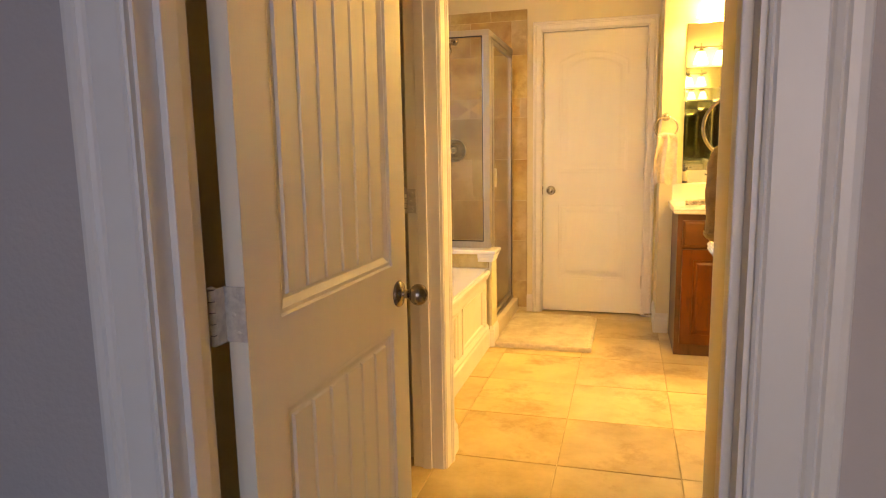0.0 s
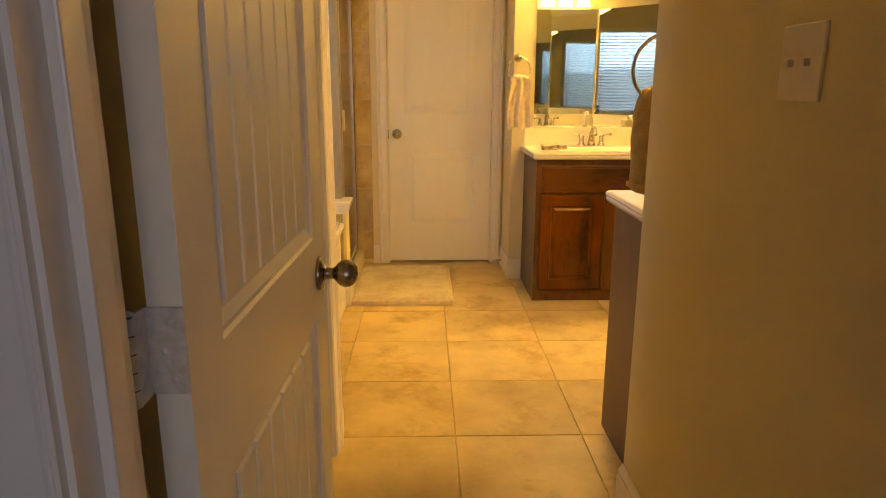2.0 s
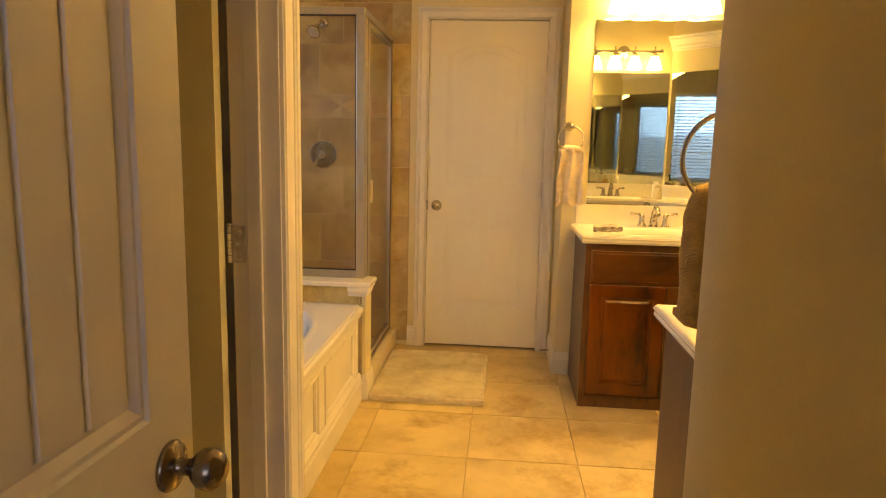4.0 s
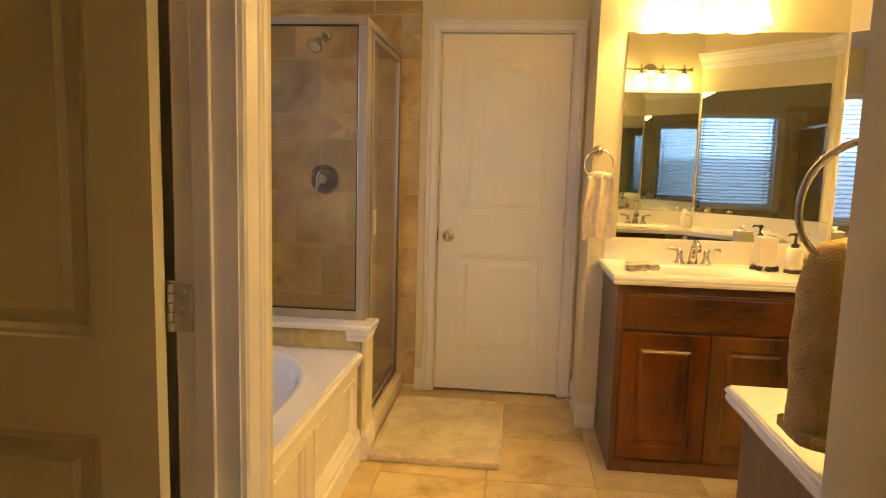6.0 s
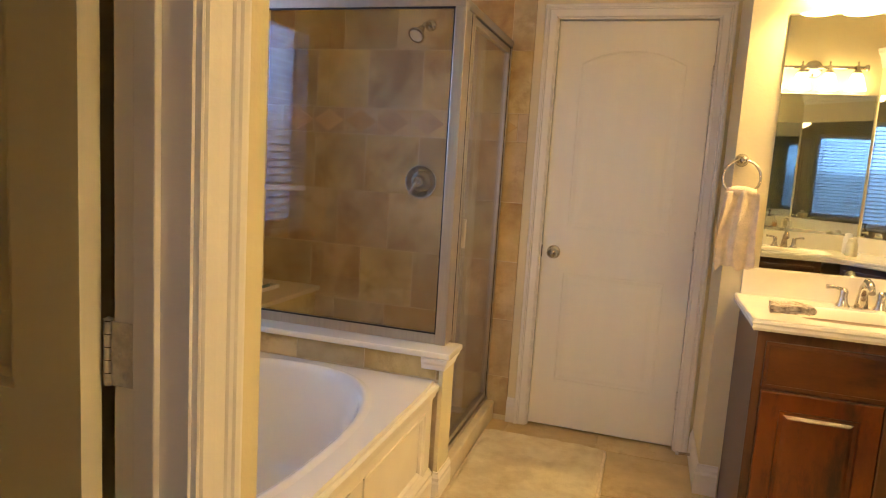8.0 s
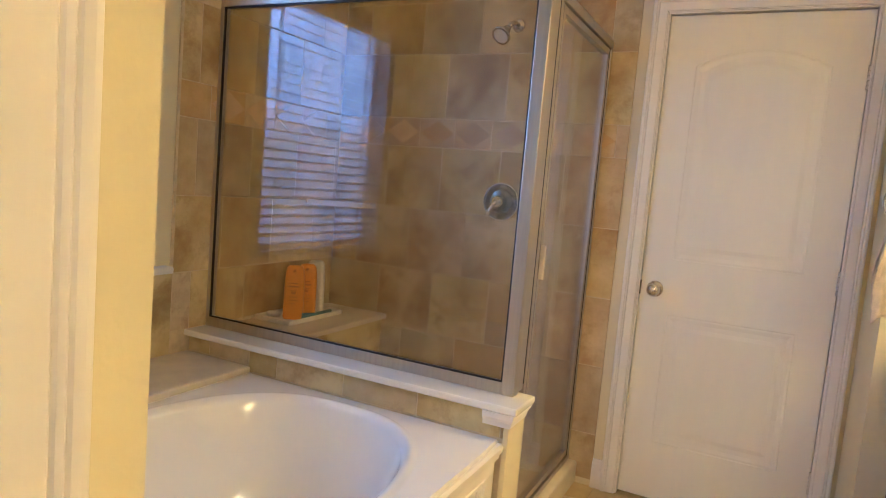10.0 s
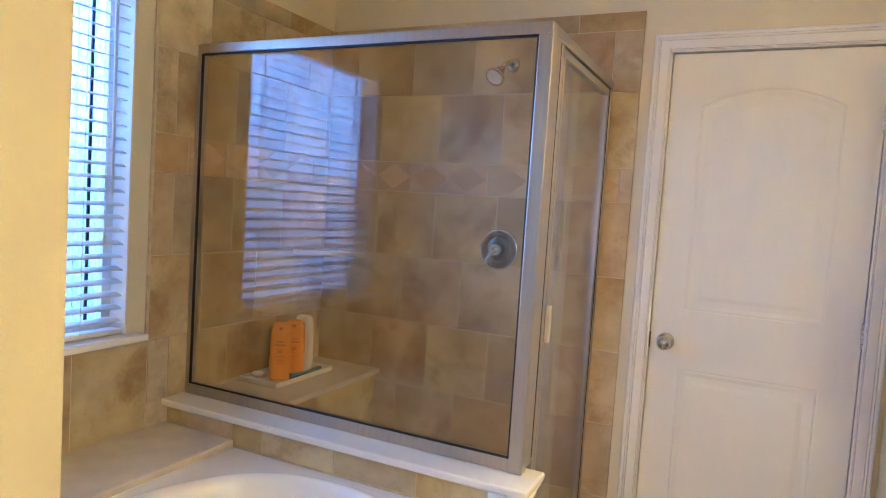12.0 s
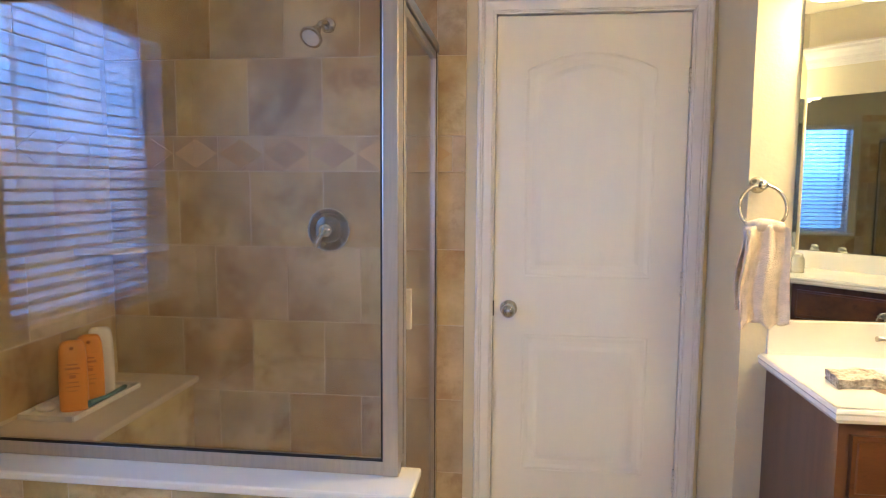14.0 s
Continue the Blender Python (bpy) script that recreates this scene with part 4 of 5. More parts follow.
def raised_front(bm, m, w, h, t=0.02, frame_w=0.06):
    """A cabinet door with a raised middle; local x along, z up, -y out."""
    box(bm, 0, w, -t * 0.5, 0, 0, h, m=m)
    loops = []
    steps = ((0, 0.5), (0, 0.72), (0.010, 0.78), (0.013, 0.98), (0.015, 1.0)) if not frame_w else ((0, 0.5), (0, 0.85), (0.004, 1.0), (frame_w, 1.0), (frame_w + 0.004, 0.66), (frame_w + 0.016, 0.64), (frame_w + 0.026, 0.90), (frame_w + 0.03, 0.95))
    for i, d in steps:
        loops.append([bm.verts.new(m @ Vector((a, -t * d, b))) for a, b in ((i, i), (w - i, i), (w - i, h - i), (i, h - i))])
    for a, b in zip(loops, loops[1:]):
        for i in range(4):
            bm.faces.new((a[i], a[(i + 1) % 4], b[(i + 1) % 4], b[i]))
    bm.faces.new(loops[-1])
    return bm


def vanity_unit(m, w, depth, label, doors=2, drawer=True):
    """A base cabinet: local x along its front, -y out, front plane at y = 0."""
    root = thing("vanity_cabinet", label, "cabinet", m.translation, group="vanity cabinets")
    bm = bmesh.new()
    box(bm, 0.0, w, 0.0, depth, 0.0, CZ - 0.038, m=m)
    part("carcass", bm, WOODS, root)
    bm = bmesh.new()
    for s in ((0, 0.035, 0.045, 0.835), (w - 0.035, w, 0.045, 0.835), (0.035, w - 0.035, 0.79, 0.835), (0.035, w - 0.035, 0.0, 0.075), (0.035, w - 0.035, 0.625, 0.65)):
        box(bm, s[0], s[1], -0.012, 0.0, s[2], s[3], m=m)
    box(bm, 0, 0.035, -0.012, 0, 0.0, 0.045, m=m)
    box(bm, w - 0.035, w, -0.012, 0, 0.0, 0.045, m=m)
    part("face_frame", bm, WOOD, root)
    part("drawer_front", raised_front(bmesh.new(), m @ Matrix.Translation((0.028, -0.012, 0.643)), w - 0.056, 0.155, frame_w=0), WOODH, root)
    dw = (w - 0.056) / doors
    for k in range(doors):
        part("cabinet_door", raised_front(bmesh.new(), m @ Matrix.Translation((0.028 + k * dw + 0.0015, -0.012, 0.07)), dw - 0.003, 0.562), WOOD, root)
    return root


vanity_unit(pose(0.562, 4.055, 0), 0.785, YM - 4.055, "dark-stained knotty alder vanity cabinet with two doors")
vanity_unit(pose(1.282, 2.555, 0, 0, 0, 180), 0.695, 2.555 - YN, "dark-stained alder vanity cabinet under the near sink")
vanity_unit(pose(1.39, 4.035, 0, 0, 0, -45), 0.62, 0.44, "dark-stained alder corner cabinet under the angled mirror")
vanity_unit(pose(1.855, 3.53, 0, 0, 0, -90), 0.46, 0.43, "dark-stained alder cabinet between the angled corners")
vanity_unit(pose(1.835, 3.015, 0, 0, 0, -135), 0.62, 0.44, "dark-stained alder corner cabinet under the angled mirror")

# mirrors
MZ0, MZ1 = 0.987, 1.965
for s in ((0.612, XR - 0.012, YM - 0.006, YM - 0.001, MZ0, MZ1), (0.586, XR - 0.012, YN + 0.001, YN + 0.006, MZ0, MZ1)):
    solo("mirror", boxes(s), MIRROR, "large frameless wall mirror above the countertop", "mirror", group="vanity mirrors")
for p, q in ((BAY[0], BAY[1]), (BAY[2], BAY[3])):
    d = (Vector(q) - Vector(p)).normalized()
    o = Vector((d.y, -d.x))
    a, b = Vector(p) + d * 0.014, Vector(q) - d * 0.014
    solo("mirror", prism(bmesh.new(), [tuple(a + o * 0.001), tuple(b + o * 0.001), tuple(b + o * 0.006), tuple(a + o * 0.006)], MZ0, MZ1), MIRROR, "large frameless wall mirror on the angled wall", "mirror", group="vanity mirrors")


def light_bar(x0, pitch, count, y, out, z, label):
    """A bar of frosted shades that hang from it; out: +1 or -1 along y, away from the wall."""
    xm = x0 + pitch * (count - 1) / 2
    root = thing("vanity_light", label, "wall light", (xm, y, z), group="vanity lights")
    part("wall_plate", lathe(bmesh.new(), [(0, 0), (0.06, 0), (0.058, 0.012), (0.045, 0.02), (0.02, 0.024), (0.012, 0.09), (0, 0.09)], turn_axis((xm, y, z), (xm, y + out, z))), NICKEL, root)
    yb = y + out * 0.085
    part("bar", tube(bmesh.new(), [(x0 - 0.05, yb, z), (x0 + pitch * (count - 1) + 0.05, yb, z)], 0.011), NICKEL, root)
    for x in (x0 - 0.055, x0 + pitch * (count - 1) + 0.055):
        part("end_cap", lathe(bmesh.new(), [(0, -0.012), (0.02, -0.01), (0.024, 0), (0.02, 0.01), (0, 0.012)], pose(x, yb, z, 0, 90, 0)), NICKEL, root)
    for k in range(count):
        x = x0 + pitch * k
        part("holder", lathe(bmesh.new(), [(0, 0.045), (0.004, 0.043), (0.007, 0.034), (0.004, 0.026), (0.006, 0.018), (0.014, 0.012), (0.014, -0.014), (0.026, -0.022), (0.028, -0.04), (0, -0.04)], pose(x, yb, z)), NICKEL, root)
        part("bulb", lathe(bmesh.new(), [(0, -0.05), (0.012, -0.052), (0.018, -0.08), (0.027, -0.105), (0.028, -0.122), (0.020, -0.138), (0, -0.144)], pose(x, yb, z), 20), BULB, root, "lit bulb")
        part("shade", lathe(bmesh.new(), [(0.026, -0.036), (0.034, -0.05), (0.044, -0.075), (0.052, -0.105), (0.060, -0.135), (0.066, -0.150), (0.062, -0.150), (0.048, -0.105), (0.036, -0.06), (0.020, -0.045)], pose(x, yb, z)), SHADE, root, "lit frosted glass shade")
    return root


light_bar(0.725, 0.146, 4, YM, -1, 2.135, "brushed nickel vanity light with four lit shades")
light_bar(0.92, 0.17, 4, YN, 1, 2.135, "brushed nickel vanity light with lit shades above the near sink")


def faucet(x, y, face, label):
    """A widespread faucet; face: -1 or +1, the way along y that the spout points."""
    root = thing("faucet", label, "faucet", (x, y, CZ), group="faucets")
    part("base", boxes((x - 0.03, x + 0.03, y - 0.025, y + 0.025, CZ, CZ + 0.006), bevel=0.002), NICKEL, root)
    pts = [(x, y, CZ + 0.005), (x, y + face * 0.002, CZ + 0.05), (x, y + face * 0.012, CZ + 0.085), (x, y + face * 0.04, CZ + 0.108), (x, y + face * 0.075, CZ + 0.10), (x, y + face * 0.10, CZ + 0.075)]
    part("spout", tube(bmesh.new(), pts, 0.013, 14, radii=[0.024, 0.018, 0.016, 0.015, 0.014, 0.012]), NICKEL, root)
    for s in (-1, 1):
        hx = x + s * 0.062
        part("handle_base", lathe(bmesh.new(), [(0, 0), (0.025, 0), (0.025, 0.006), (0.017, 0.02), (0.013, 0.045), (0.015, 0.06), (0.009, 0.072), (0, 0.074)], pose(hx, y, CZ)), NICKEL, root)
        part("lever", tube(bmesh.new(), [(hx, y, CZ + 0.066), (hx + s * 0.025, y, CZ + 0.072), (hx + s * 0.062, y + face * 0.004, CZ + 0.074)], 0.007, 10, radii=[0.007, 0.006, 0.009]), NICKEL, root)
    return root


faucet(0.965, YM - 0.075, -1, "brushed nickel faucet with two lever handles")
faucet(1.12, YN + 0.075, 1, "brushed nickel faucet at the near sink")


# towels on rings
def towel_ring(x, y, z, out, r, label):
    root = thing("towel_ring", label, "towel ring", (x, y, z), group="towel rings")
    part("rose", lathe(bmesh.new(), [(0, 0), (0.025, 0), (0.026, 0.005), (0.018, 0.014), (0.010, 0.022), (0.010, 0.052), (0.014, 0.058), (0, 0.062)], turn_axis((x, y, z), (x, y + out, z))), NICKEL, root)
    pts = [(x + r * math.sin(a), y + out * (0.050 + 0.012 * (1 - math.cos(a))), z - r + r * math.cos(a)) for a in [2 * math.pi * k / 40 for k in range(40)]]
    part("ring", tube(bmesh.new(), pts, 0.0052, 10, closed=True), NICKEL, root)
    return root


def hung_towel(x, y, z, w, drop_front, drop_back, out, mat, label, gap=0.02, thick=0.012, seed=1.0, gather=0.72):
    """Cloth gathered over a ring: two hanging layers and a fold on top."""
    root = thing("hand_towel", label, "towel", (x, y, z - drop_front))
    def layer(drop, side, shift, wtop):
        def fn(u, v):
            s = u - 0.5
            g = wtop + (1 - wtop) * min(1, v * 1.6)
            fold = 0.0095 * math.sin(s * 13 + seed + 0.9 * v) * (1 - 0.2 * v) + 0.0015 * math.sin(s * 27 + 2 * seed + v * 3) + 0.011 * noise.noise(Vector((s * 6 + 0.8 * v, v * 2.6, seed)))
            top = 0.010 * math.cos(s * 3)
            return (x + shift * v + s * w * g + 0.004 * math.sin(v * 7 + seed), y + side * (gap * min(1, 0.25 + v * 2)) + out * fold, z + top - v * drop * (1 + 0.03 * math.sin(s * 9 + seed) + 0.015 * math.sin(s * 22)))
        return sheet(bmesh.new(), 36, 24, fn, thick, lambda u, v: Vector((0, -side, 0)))
    part("front_layer", layer(drop_front, out, 0.0, gather), mat, root)
    part("back_layer", layer(drop_back, -out, -0.022 if gather < 0.8 else 0.0, gather), mat, root)
    bm = tube(bmesh.new(), [(x - w * 0.36, y, z), (x - w * 0.1, y, z + 0.006), (x + w * 0.15, y, z + 0.004), (x + w * 0.36, y, z)], 0.02, 12, radii=[0.017, 0.022, 0.021, 0.017])
    part("fold", bm, mat, root)
    return root


towel_ring(0.503, YM, 1.405, -1, 0.068, "brushed nickel towel ring beside the mirror")
hung_towel(0.506, YM - 0.075, 1.278, 0.142, 0.30, 0.25, -1, TOWEL, "cream terry hand towel hung through a ring", gap=0.018, seed=0.6, gather=0.86)
towel_ring(0.572, YN, 1.358, 1, 0.087, "brushed nickel towel ring at the passage corner")


def thick_towel(x, y, z, w, d, drop, mat, label):
    """A thick folded towel that hangs through a ring, with soft sides and a rounded hem."""
    root = thing("hand_towel", label, "towel", (x, y, z - drop))
    bm = bmesh.new()
    rings = []
    for k in range(29):
        v = k / 28
        grow = 0.62 + 0.38 * min(1, v * 4.0) ** 0.6
        close = 1.0 if v < 0.92 else math.sqrt(max(0.02, 1 - ((v - 0.92) / 0.085) ** 2))
        if v < 0.04:
            close *= 0.55 + 0.45 * v / 0.04
        ring = []
        for i in range(44):
            a = 2 * math.pi * i / 44
            c, s = math.cos(a), math.sin(a)
            p = Vector((c, s, v * 3))
            lump = 1 + 0.07 * noise.noise(p * 1.6) + 0.03 * noise.noise(p * 6)
            ring.append(bm.verts.new((x + w / 2 * grow * close * lump * math.copysign(abs(c) ** 0.75, c), y + d / 2 * (0.8 + 0.2 * grow) * close * lump * math.copysign(abs(s) ** 0.75, s), z + 0.018 - v * drop)))
        rings.append(ring)
    for a, b in zip(rings, rings[1:]):
        for i in range(44):
            bm.faces.new((a[i], a[(i + 1) % 44], b[(i + 1) % 44], b[i])).smooth = True
    bm.faces.new(rings[0])
    bm.faces.new(rings[-1])
    part("cloth", bm, mat, root)
    band = boxes((x - w * 0.5, x + w * 0.5, y - d * 0.5, y + d * 0.5, z - drop * 0.86, z - drop * 0.82), bevel=0.012)
    part("woven_band", band, mat, root)
    return root


thick_towel(0.582, YN + 0.078, 1.208, 0.160, 0.088, 0.300, TOWEL2, "thick taupe terry towel hung at the passage corner")

# ---- counter clutter ----


def pump_bottle(x, y, z, r, h, mat, label, square=False):
    root = thing("soap_dispenser", label, "soap dispenser", (x, y, z))
    if square:
        bm = boxes((x - r, x + r, y - r, y + r, z + 0.016, z + h), bevel=0.006)
    else:
        bm = lathe(bmesh.new(), [(0, 0.014), (r, 0.014), (r, h * 0.9), (r * 0.85, h), (0, h)], pose(x, y, z))
    part("body", bm, mat, root)
    part("foot", lathe(bmesh.new(), [(0, 0), (r * 1.06, 0), (r * 1.1, 0.008), (r, 0.018), (0, 0.018)], pose(x, y, z)), BRONZE, root, "dark metal foot")
    part("pump", lathe(bmesh.new(), [(0, h), (0.016, h), (0.017, h + 0.014), (0.007, h + 0.02), (0.006, h + 0.05), (0.013, h + 0.054), (0.012, h + 0.066), (0, h + 0.068)], pose(x, y, z), 16), BRONZE, root, "dark pump head")
    part("nozzle", tube(bmesh.new(), [(x, y, z + h + 0.06), (x - 0.03, y - 0.01, z + h + 0.06), (x - 0.036, y - 0.012, z + h + 0.052)], 0.005, 8), BRONZE, root)
    return root


pump_bottle(1.365, 4.30, CZ, 0.036, 0.115, CERAMIC, "cream soap dispenser with dark pump on the counter")
box_root = thing("tissue_holder", "cream tissue holder with scrolled dark foot", "holder", (1.262, 4.36, CZ))
part("body", boxes((1.222, 1.302, 4.32, 4.40, CZ + 0.02, CZ + 0.155), bevel=0.005), CERAMIC, box_root)
bm = bmesh.new()
for k in range(8):
    a = k * math.pi / 4
    lathe(bm, [(0, 0), (0.014, 0.003), (0.016, 0.012), (0.010, 0.022), (0, 0.025)], pose(1.262 + 0.05 * math.cos(a), 4.36 + 0.05 * math.sin(a), CZ), 10)
part("foot", bm, BRONZE, box_root, "scrolled dark metal foot")
part("tissue", sheet(bmesh.new(), 8, 6, lambda u, v: (1.242 + 0.04 * u + 0.008 * math.sin(v * 5), 4.36 + 0.02 * math.sin(u * 6) * v, CZ + 0.15 + 0.03 * v), 0.002, lambda u, v: Vector((0, 1, 0))), PALE, box_root)
pf = thing("perfume_bottle", "squat clear perfume bottle with amber liquid", "perfume bottle", (1.43, 4.43, CZ))
part("glass_body", lathe(bmesh.new(), [(0, 0), (0.038, 0), (0.044, 0.02), (0.040, 0.06), (0.018, 0.08), (0.014, 0.09), (0, 0.09)], pose(1.43, 4.43, CZ)), CLEAR, pf)
part("liquid", lathe(bmesh.new(), [(0, 0.006), (0.034, 0.006), (0.039, 0.022), (0.036, 0.05), (0, 0.05)], pose(1.43, 4.43, CZ)), PERFUME, pf)
part("stopper", lathe(bmesh.new(), [(0, 0.088), (0.010, 0.088), (0.016, 0.10), (0.012, 0.118), (0, 0.122)], pose(1.43, 4.43, CZ)), CLEAR, pf)
for x, y, r, h, mat, lab in ((1.525, 4.40, 0.03, 0.085, CERAMIC, "small cream jar near the mirror corner"), (1.56, 4.28, 0.026, 0.07, PALE, "small white cup near the mirror corner"), (1.50, 4.12, 0.03, 0.09, CLEAR, "small glass tumbler on the counter"),
                            (1.48, 2.42, 0.035, 0.10, CERAMIC, "cream jar on the near counter"), (1.50, 2.24, 0.03, 0.12, PALE, "white lotion bottle on the near counter")):
    jar = thing("jar", lab, "jar", (x, y, CZ))
    part("body", lathe(bmesh.new(), [(0, 0), (r, 0), (r * 1.04, h * 0.2), (r, h * 0.85), (r * 0.7, h), (0, h)], pose(x, y, CZ)), mat, jar)
    part("lid", lathe(bmesh.new(), [(0, h), (r * 0.72, h), (r * 0.72, h + 0.015), (r * 0.3, h + 0.022), (0, h + 0.022)], pose(x, y, CZ)), NICKEL if mat is CLEAR else mat, jar)
pump_bottle(0.80, 2.30, CZ, 0.03, 0.11, CERAMIC, "cream soap dispenser with dark pump at the near sink")
cloth = thing("folded_washcloth", "folded patterned washcloth on the counter corner", "washcloth", (0.68, 4.22, CZ))
for k in range(3):
    bm = sheet(bmesh.new(), 20, 14, lambda u, v: (0.615 + 0.13 * u + 0.012 * (v - 0.5), 4.165 + 0.105 * v + 0.015 * (u - 0.5), CZ + 0.010 + 0.009 * k + 0.003 * math.sin(u * 9 + k) + 0.002 * math.sin(v * 12 + 2 * k) - 0.004 * (2 * u - 1) ** 4), 0.0085, lambda u, v: Vector((0, 0, 1)))
    part("fold", bm, CLOTH, cloth)
tube_bm = tube(bmesh.new(), [(0.745, 4.17 + 0.1 * k / 6, CZ + 0.016 + 0.002 * math.sin(k)) for k in range(7)], 0.013, 10)
part("fold_edge", tube_bm, CLOTH, cloth)

# bath mat
def mat_point(u, v, top):
    x, y = -0.497 + 0.592 * u, 3.955 + 0.755 * v
    n = 0.007 * noise.noise(Vector((x * 9, y * 9, 1))) + 0.004 * noise.noise(Vector((x * 30, y * 30, 4)))
    e = min(u, 1 - u) * 0.592, min(v, 1 - v) * 0.755
    edge = min(1, min(e) / 0.025)
    return (x + 0.006 * noise.noise(Vector((y * 8, x, 3))), y + 0.010 * noise.noise(Vector((x * 8, y, 7))), 0.003 + (0.042 + n) * math.sqrt(edge) if top else 0.002)
bm = bmesh.new()
sheet(bm, 60, 60, lambda u, v: mat_point(u, v, True))
matob = thing("bath_mat", "thick cream memory-foam bath mat on the tiles", "bath mat", (-0.20, 4.39, 0.002))
part("mat_top", bm, MATM, matob)
part("base", boxes((-0.497, 0.094, 3.957, 4.708, 0.0015, 0.034), bevel=0.01), TOWEL, matob, "tan side band")

# switch plate and the small box above it
sw = thing("light_switch", "ivory double switch plate on the tan wall", "light switch", (XP, 1.405, 1.196))
part("plate", boxes((XP - 0.006, XP, 1.347, 1.463, 1.196, 1.313), bevel=0.002), PLATE, sw)
for y in (1.382, 1.428):
    part("toggle", boxes((XP - 0.016, XP - 0.005, y - 0.005, y + 0.005, 1.249, 1.261), bevel=0.001), PLATE, sw)
th = thing("wall_control", "small ivory wall control box with dark window", "wall control", (XP, 1.39, 1.376))
part("case", boxes((XP - 0.028, XP, 1.335, 1.445, 1.376, 1.52), bevel=0.005), PLATE, th)
part("screen", boxes((XP - 0.030, XP - 0.027, 1.36, 1.42, 1.435, 1.49)), DARK, th, "dark display window")
ds = thing("door_stopper", "small spring door stop on the baseboard", "door stop", (0.468, 4.75, 0.05))
part("spring", tube(bmesh.new(), [(0.474, 4.78, 0.055), (0.438, 4.78, 0.055), (0.413, 4.78, 0.053)], 0.006, 10), NICKEL, ds)
part("tip", lathe(bmesh.new(), [(0, 0), (0.009, 0), (0.009, 0.012), (0, 0.014)], pose(0.414, 4.78, 0.053, 0, -90, 0), 12), PALE, ds)

# ---- tiles ----
floor_root = bpy.data.objects["floor"]


def bevel_tile(name, a, b, t, mat, edge=0.003):
    """A tile a by b with softened edges, its face at local z = 0."""
    bm = bmesh.new()
    lo = [bm.verts.new((x, y, -t)) for x, y in ((0, 0), (a, 0), (a, b), (0, b))]
    mid = [bm.verts.new((x, y, -edge)) for x, y in ((0, 0), (a, 0), (a, b), (0, b))]
    hi = [bm.verts.new((x, y, 0)) for x, y in ((edge, edge), (a - edge, edge), (a - edge, b - edge), (edge, b - edge))]
    for p, q in ((lo, mid), (mid, hi)):
        for i in range(4):
            bm.faces.new((p[i], p[(i + 1) % 4], q[(i + 1) % 4], q[i]))
    bm.faces.new(hi)
    return finish(name, bm, mat)


def piece(name, me, parent, m):
    o = new(name, me)
    o.parent = parent
    o.matrix_basis = PLACE[parent.name].inverted() @ m
    return o


FT, FG = 0.457, 0.004
ft = bevel_tile("floor_tile", FT - FG, FT - FG, 0.008, FTILE, 0.0015)
rng = random.Random(4)
for i in range(-4, 4):
    for j in range(-6, 4):
        x, y = 0.038 + i * FT, 3.408 + j * FT
        if x + FT < -1.95 or x > 1.2 or y + FT < 0.88 or y > 4.94:
            continue
        if x + FT < -0.62 and y > 2.45:
            continue
        q = rng.choice((0, 90, 180, 270))
        piece("floor_tile", ft, floor_root, pose(x + FT / 2, y + FT / 2, rng.uniform(-0.0008, 0.0008), 0, 0, q) @ Matrix.Translation((-(FT - FG) / 2, -(FT - FG) / 2, 0)))

WT, G = 0.303, 0.0026
ROWS_Z = [1.448 - k * WT for k in (5, 4, 3, 2, 1)]
BANDS = [(z, z + WT) for z in ROWS_Z] + [(1.448, 1.586), (1.586, 1.889), (1.889, 2.130), (2.130, 2.205)]
TILE_MESH = {}
bm = bmesh.new()
lo = [bm.verts.new(p) for p in ((-0.092, 0, -0.003), (0, -0.060, -0.003), (0.092, 0, -0.003), (0, 0.060, -0.003))]
hi = [bm.verts.new(p) for p in ((-0.089, 0, 0), (0, -0.058, 0), (0.089, 0, 0), (0, 0.058, 0))]
bm.faces.new(hi)
for i in range(4):
    bm.faces.new((lo[i], lo[(i + 1) % 4], hi[(i + 1) % 4], hi[i]))
DIAMOND = finish("accent_diamond", bm, DTILE)


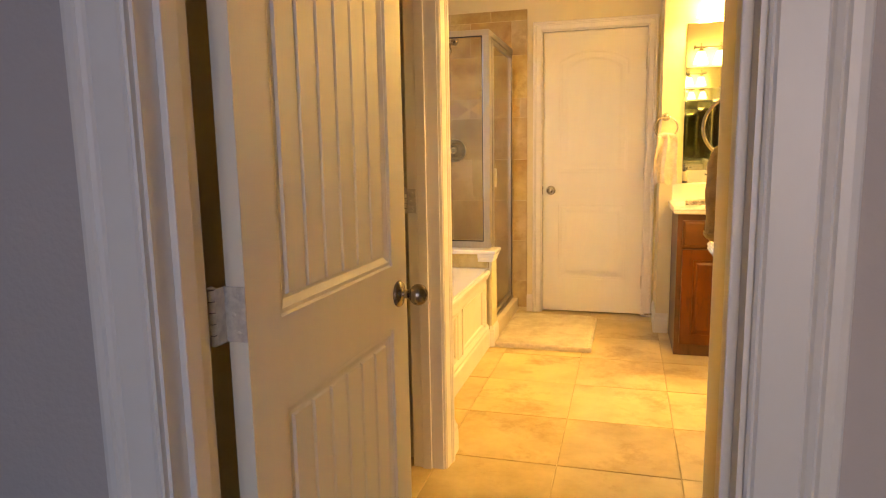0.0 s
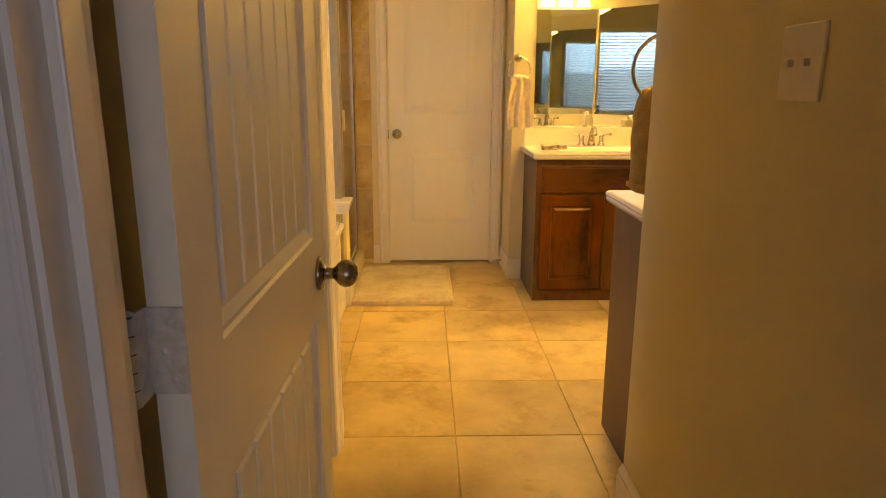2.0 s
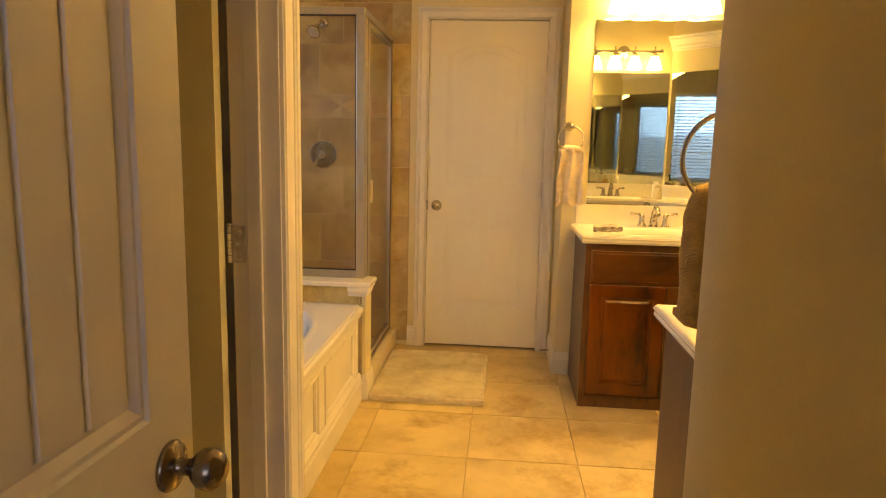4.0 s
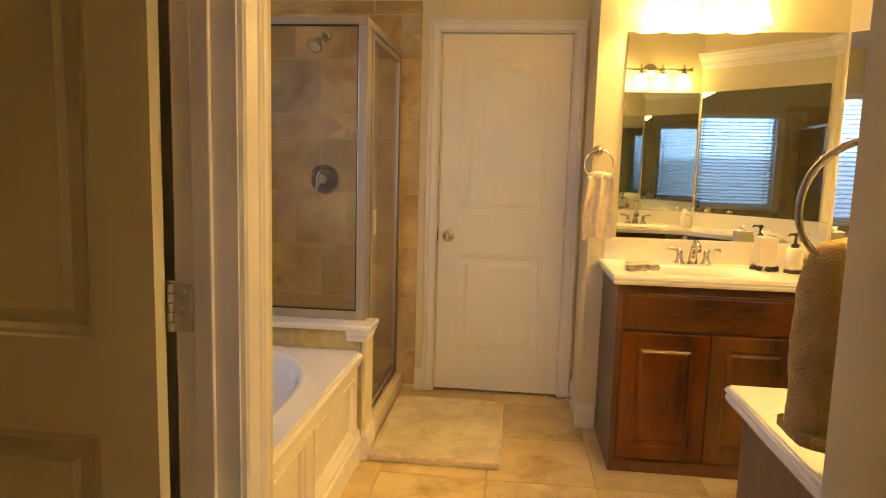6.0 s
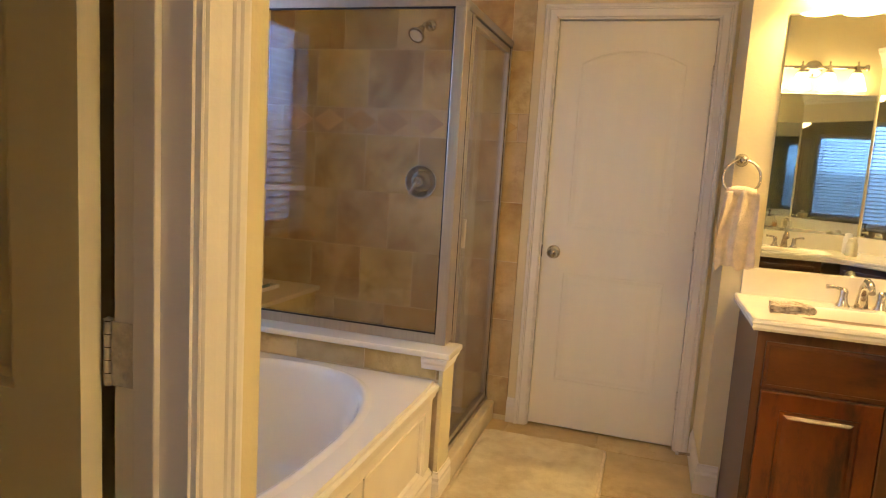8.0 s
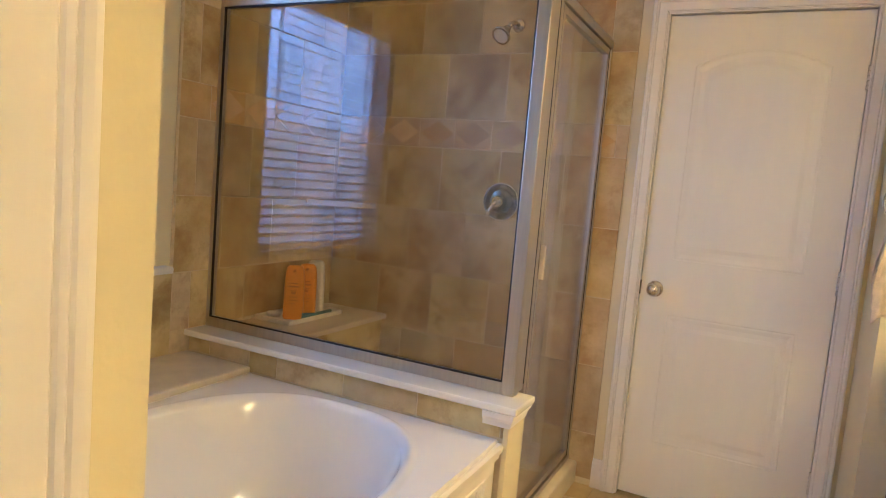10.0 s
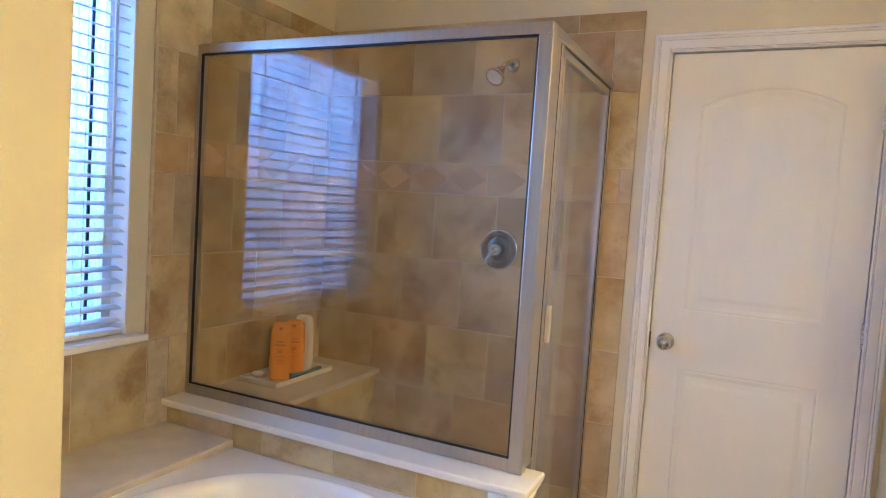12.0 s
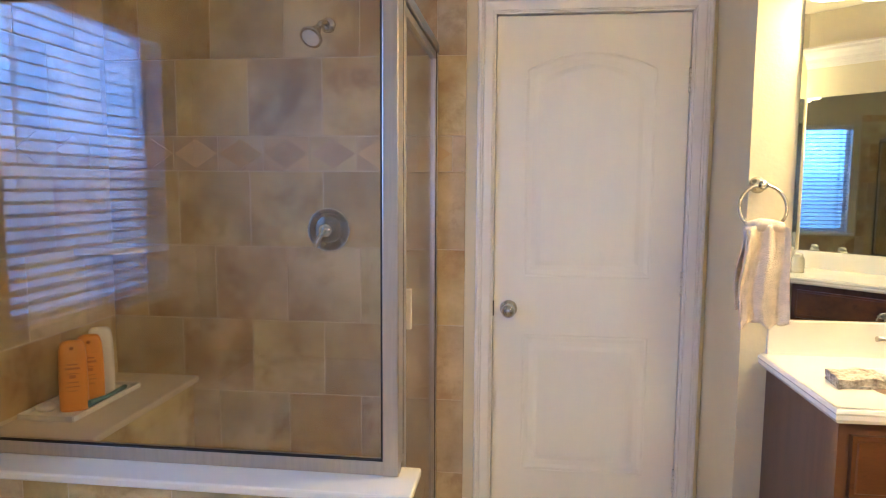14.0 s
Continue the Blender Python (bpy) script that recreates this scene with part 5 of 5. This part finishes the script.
def tile_run(parent, to_world, u0, u1, z_from, z_to, shift=0.0, raise_by=0.0, bands=BANDS):
    """Courses of wall tiles in running bond between u0 and u1."""
    for k, (za, zb) in enumerate(bands):
        za, zb = max(za, z_from), min(zb, z_to)
        if zb - za < 0.02:
            continue
        accent = abs(za - 1.448) < 1e-6
        w = 0.19 if accent else WT
        u = u0 - w + ((shift + (0.5 if k % 2 else 0.0)) % 1.0) * w
        while u < u1 - 1e-4:
            a, b = max(u, u0), min(u + w, u1)
            if b - a > 0.012:
                key = (round(b - a, 3), round(zb - za, 3), accent)
                if key not in TILE_MESH:
                    TILE_MESH[key] = bevel_tile("wall_tile", b - a - G, zb - za - G, 0.008, ATILE if accent else WTILE, 0.0018)
                piece("wall_tile", TILE_MESH[key], parent, to_world @ Matrix.Translation((a + G / 2, za + G / 2, raise_by + rng.uniform(-0.0006, 0.0006))))
                if accent and b - a > 0.18:
                    piece("accent_diamond", DIAMOND, parent, to_world @ Matrix.Translation(((a + b) / 2, (za + zb) / 2, raise_by + 0.0016)))
            u += w


def plane_map(origin, u, v):
    u, v = Vector(u), Vector(v)
    n = u.cross(v)
    m = Matrix((u, v, n)).transposed().to_4x4()
    m.translation = origin
    return m


north = bpy.data.objects["wall_north"]
west = bpy.data.objects["wall_window"]
solo("tile_bed_north", boxes((XW + 0.004, -0.437, YB - 0.0078, YB - 0.0005, 0.03, 2.205)), WGROUT, "tan grout behind the shower wall tiles", "grout", "structure")
solo("tile_bed_window", boxes((XW + 0.0005, XW + 0.0078, 3.88, YB - 0.006, 0.03, 2.205), (XW + 0.0005, XW + 0.0078, YE, 3.88, 0.50, 0.845)), WGROUT, "tan grout behind the tub wall tiles", "grout", "structure")
# faces stand 8 mm before the plaster
tile_run(north, plane_map((0, YB - 0.009, 0), (1, 0, 0), (0, 0, 1)), XW + 0.008, -0.435, 0.03, 2.205)
tile_run(west, plane_map((XW + 0.009, 0, 0), (0, 1, 0), (0, 0, 1)), 3.89, YB - 0.009, 0.607, 2.205, 0.3)
tile_run(west, plane_map((XW + 0.009, 0, 0), (0, 1, 0), (0, 0, 1)), YE, 3.89, 0.518, 0.846, 0.55, bands=[(0.518, 0.846)])
STRIP = plane_map((0, TY1 + 0.003, 0), (1, 0, 0), (0, 0, 1))
tile_run(knee, STRIP, -1.59, -0.532, 0.493, 0.582, 0.452, bands=[(0.493, 0.582)])
tile_run(knee, STRIP, XW, -1.59, 0.518, 0.582, 0.4, bands=[(0.518, 0.582)])
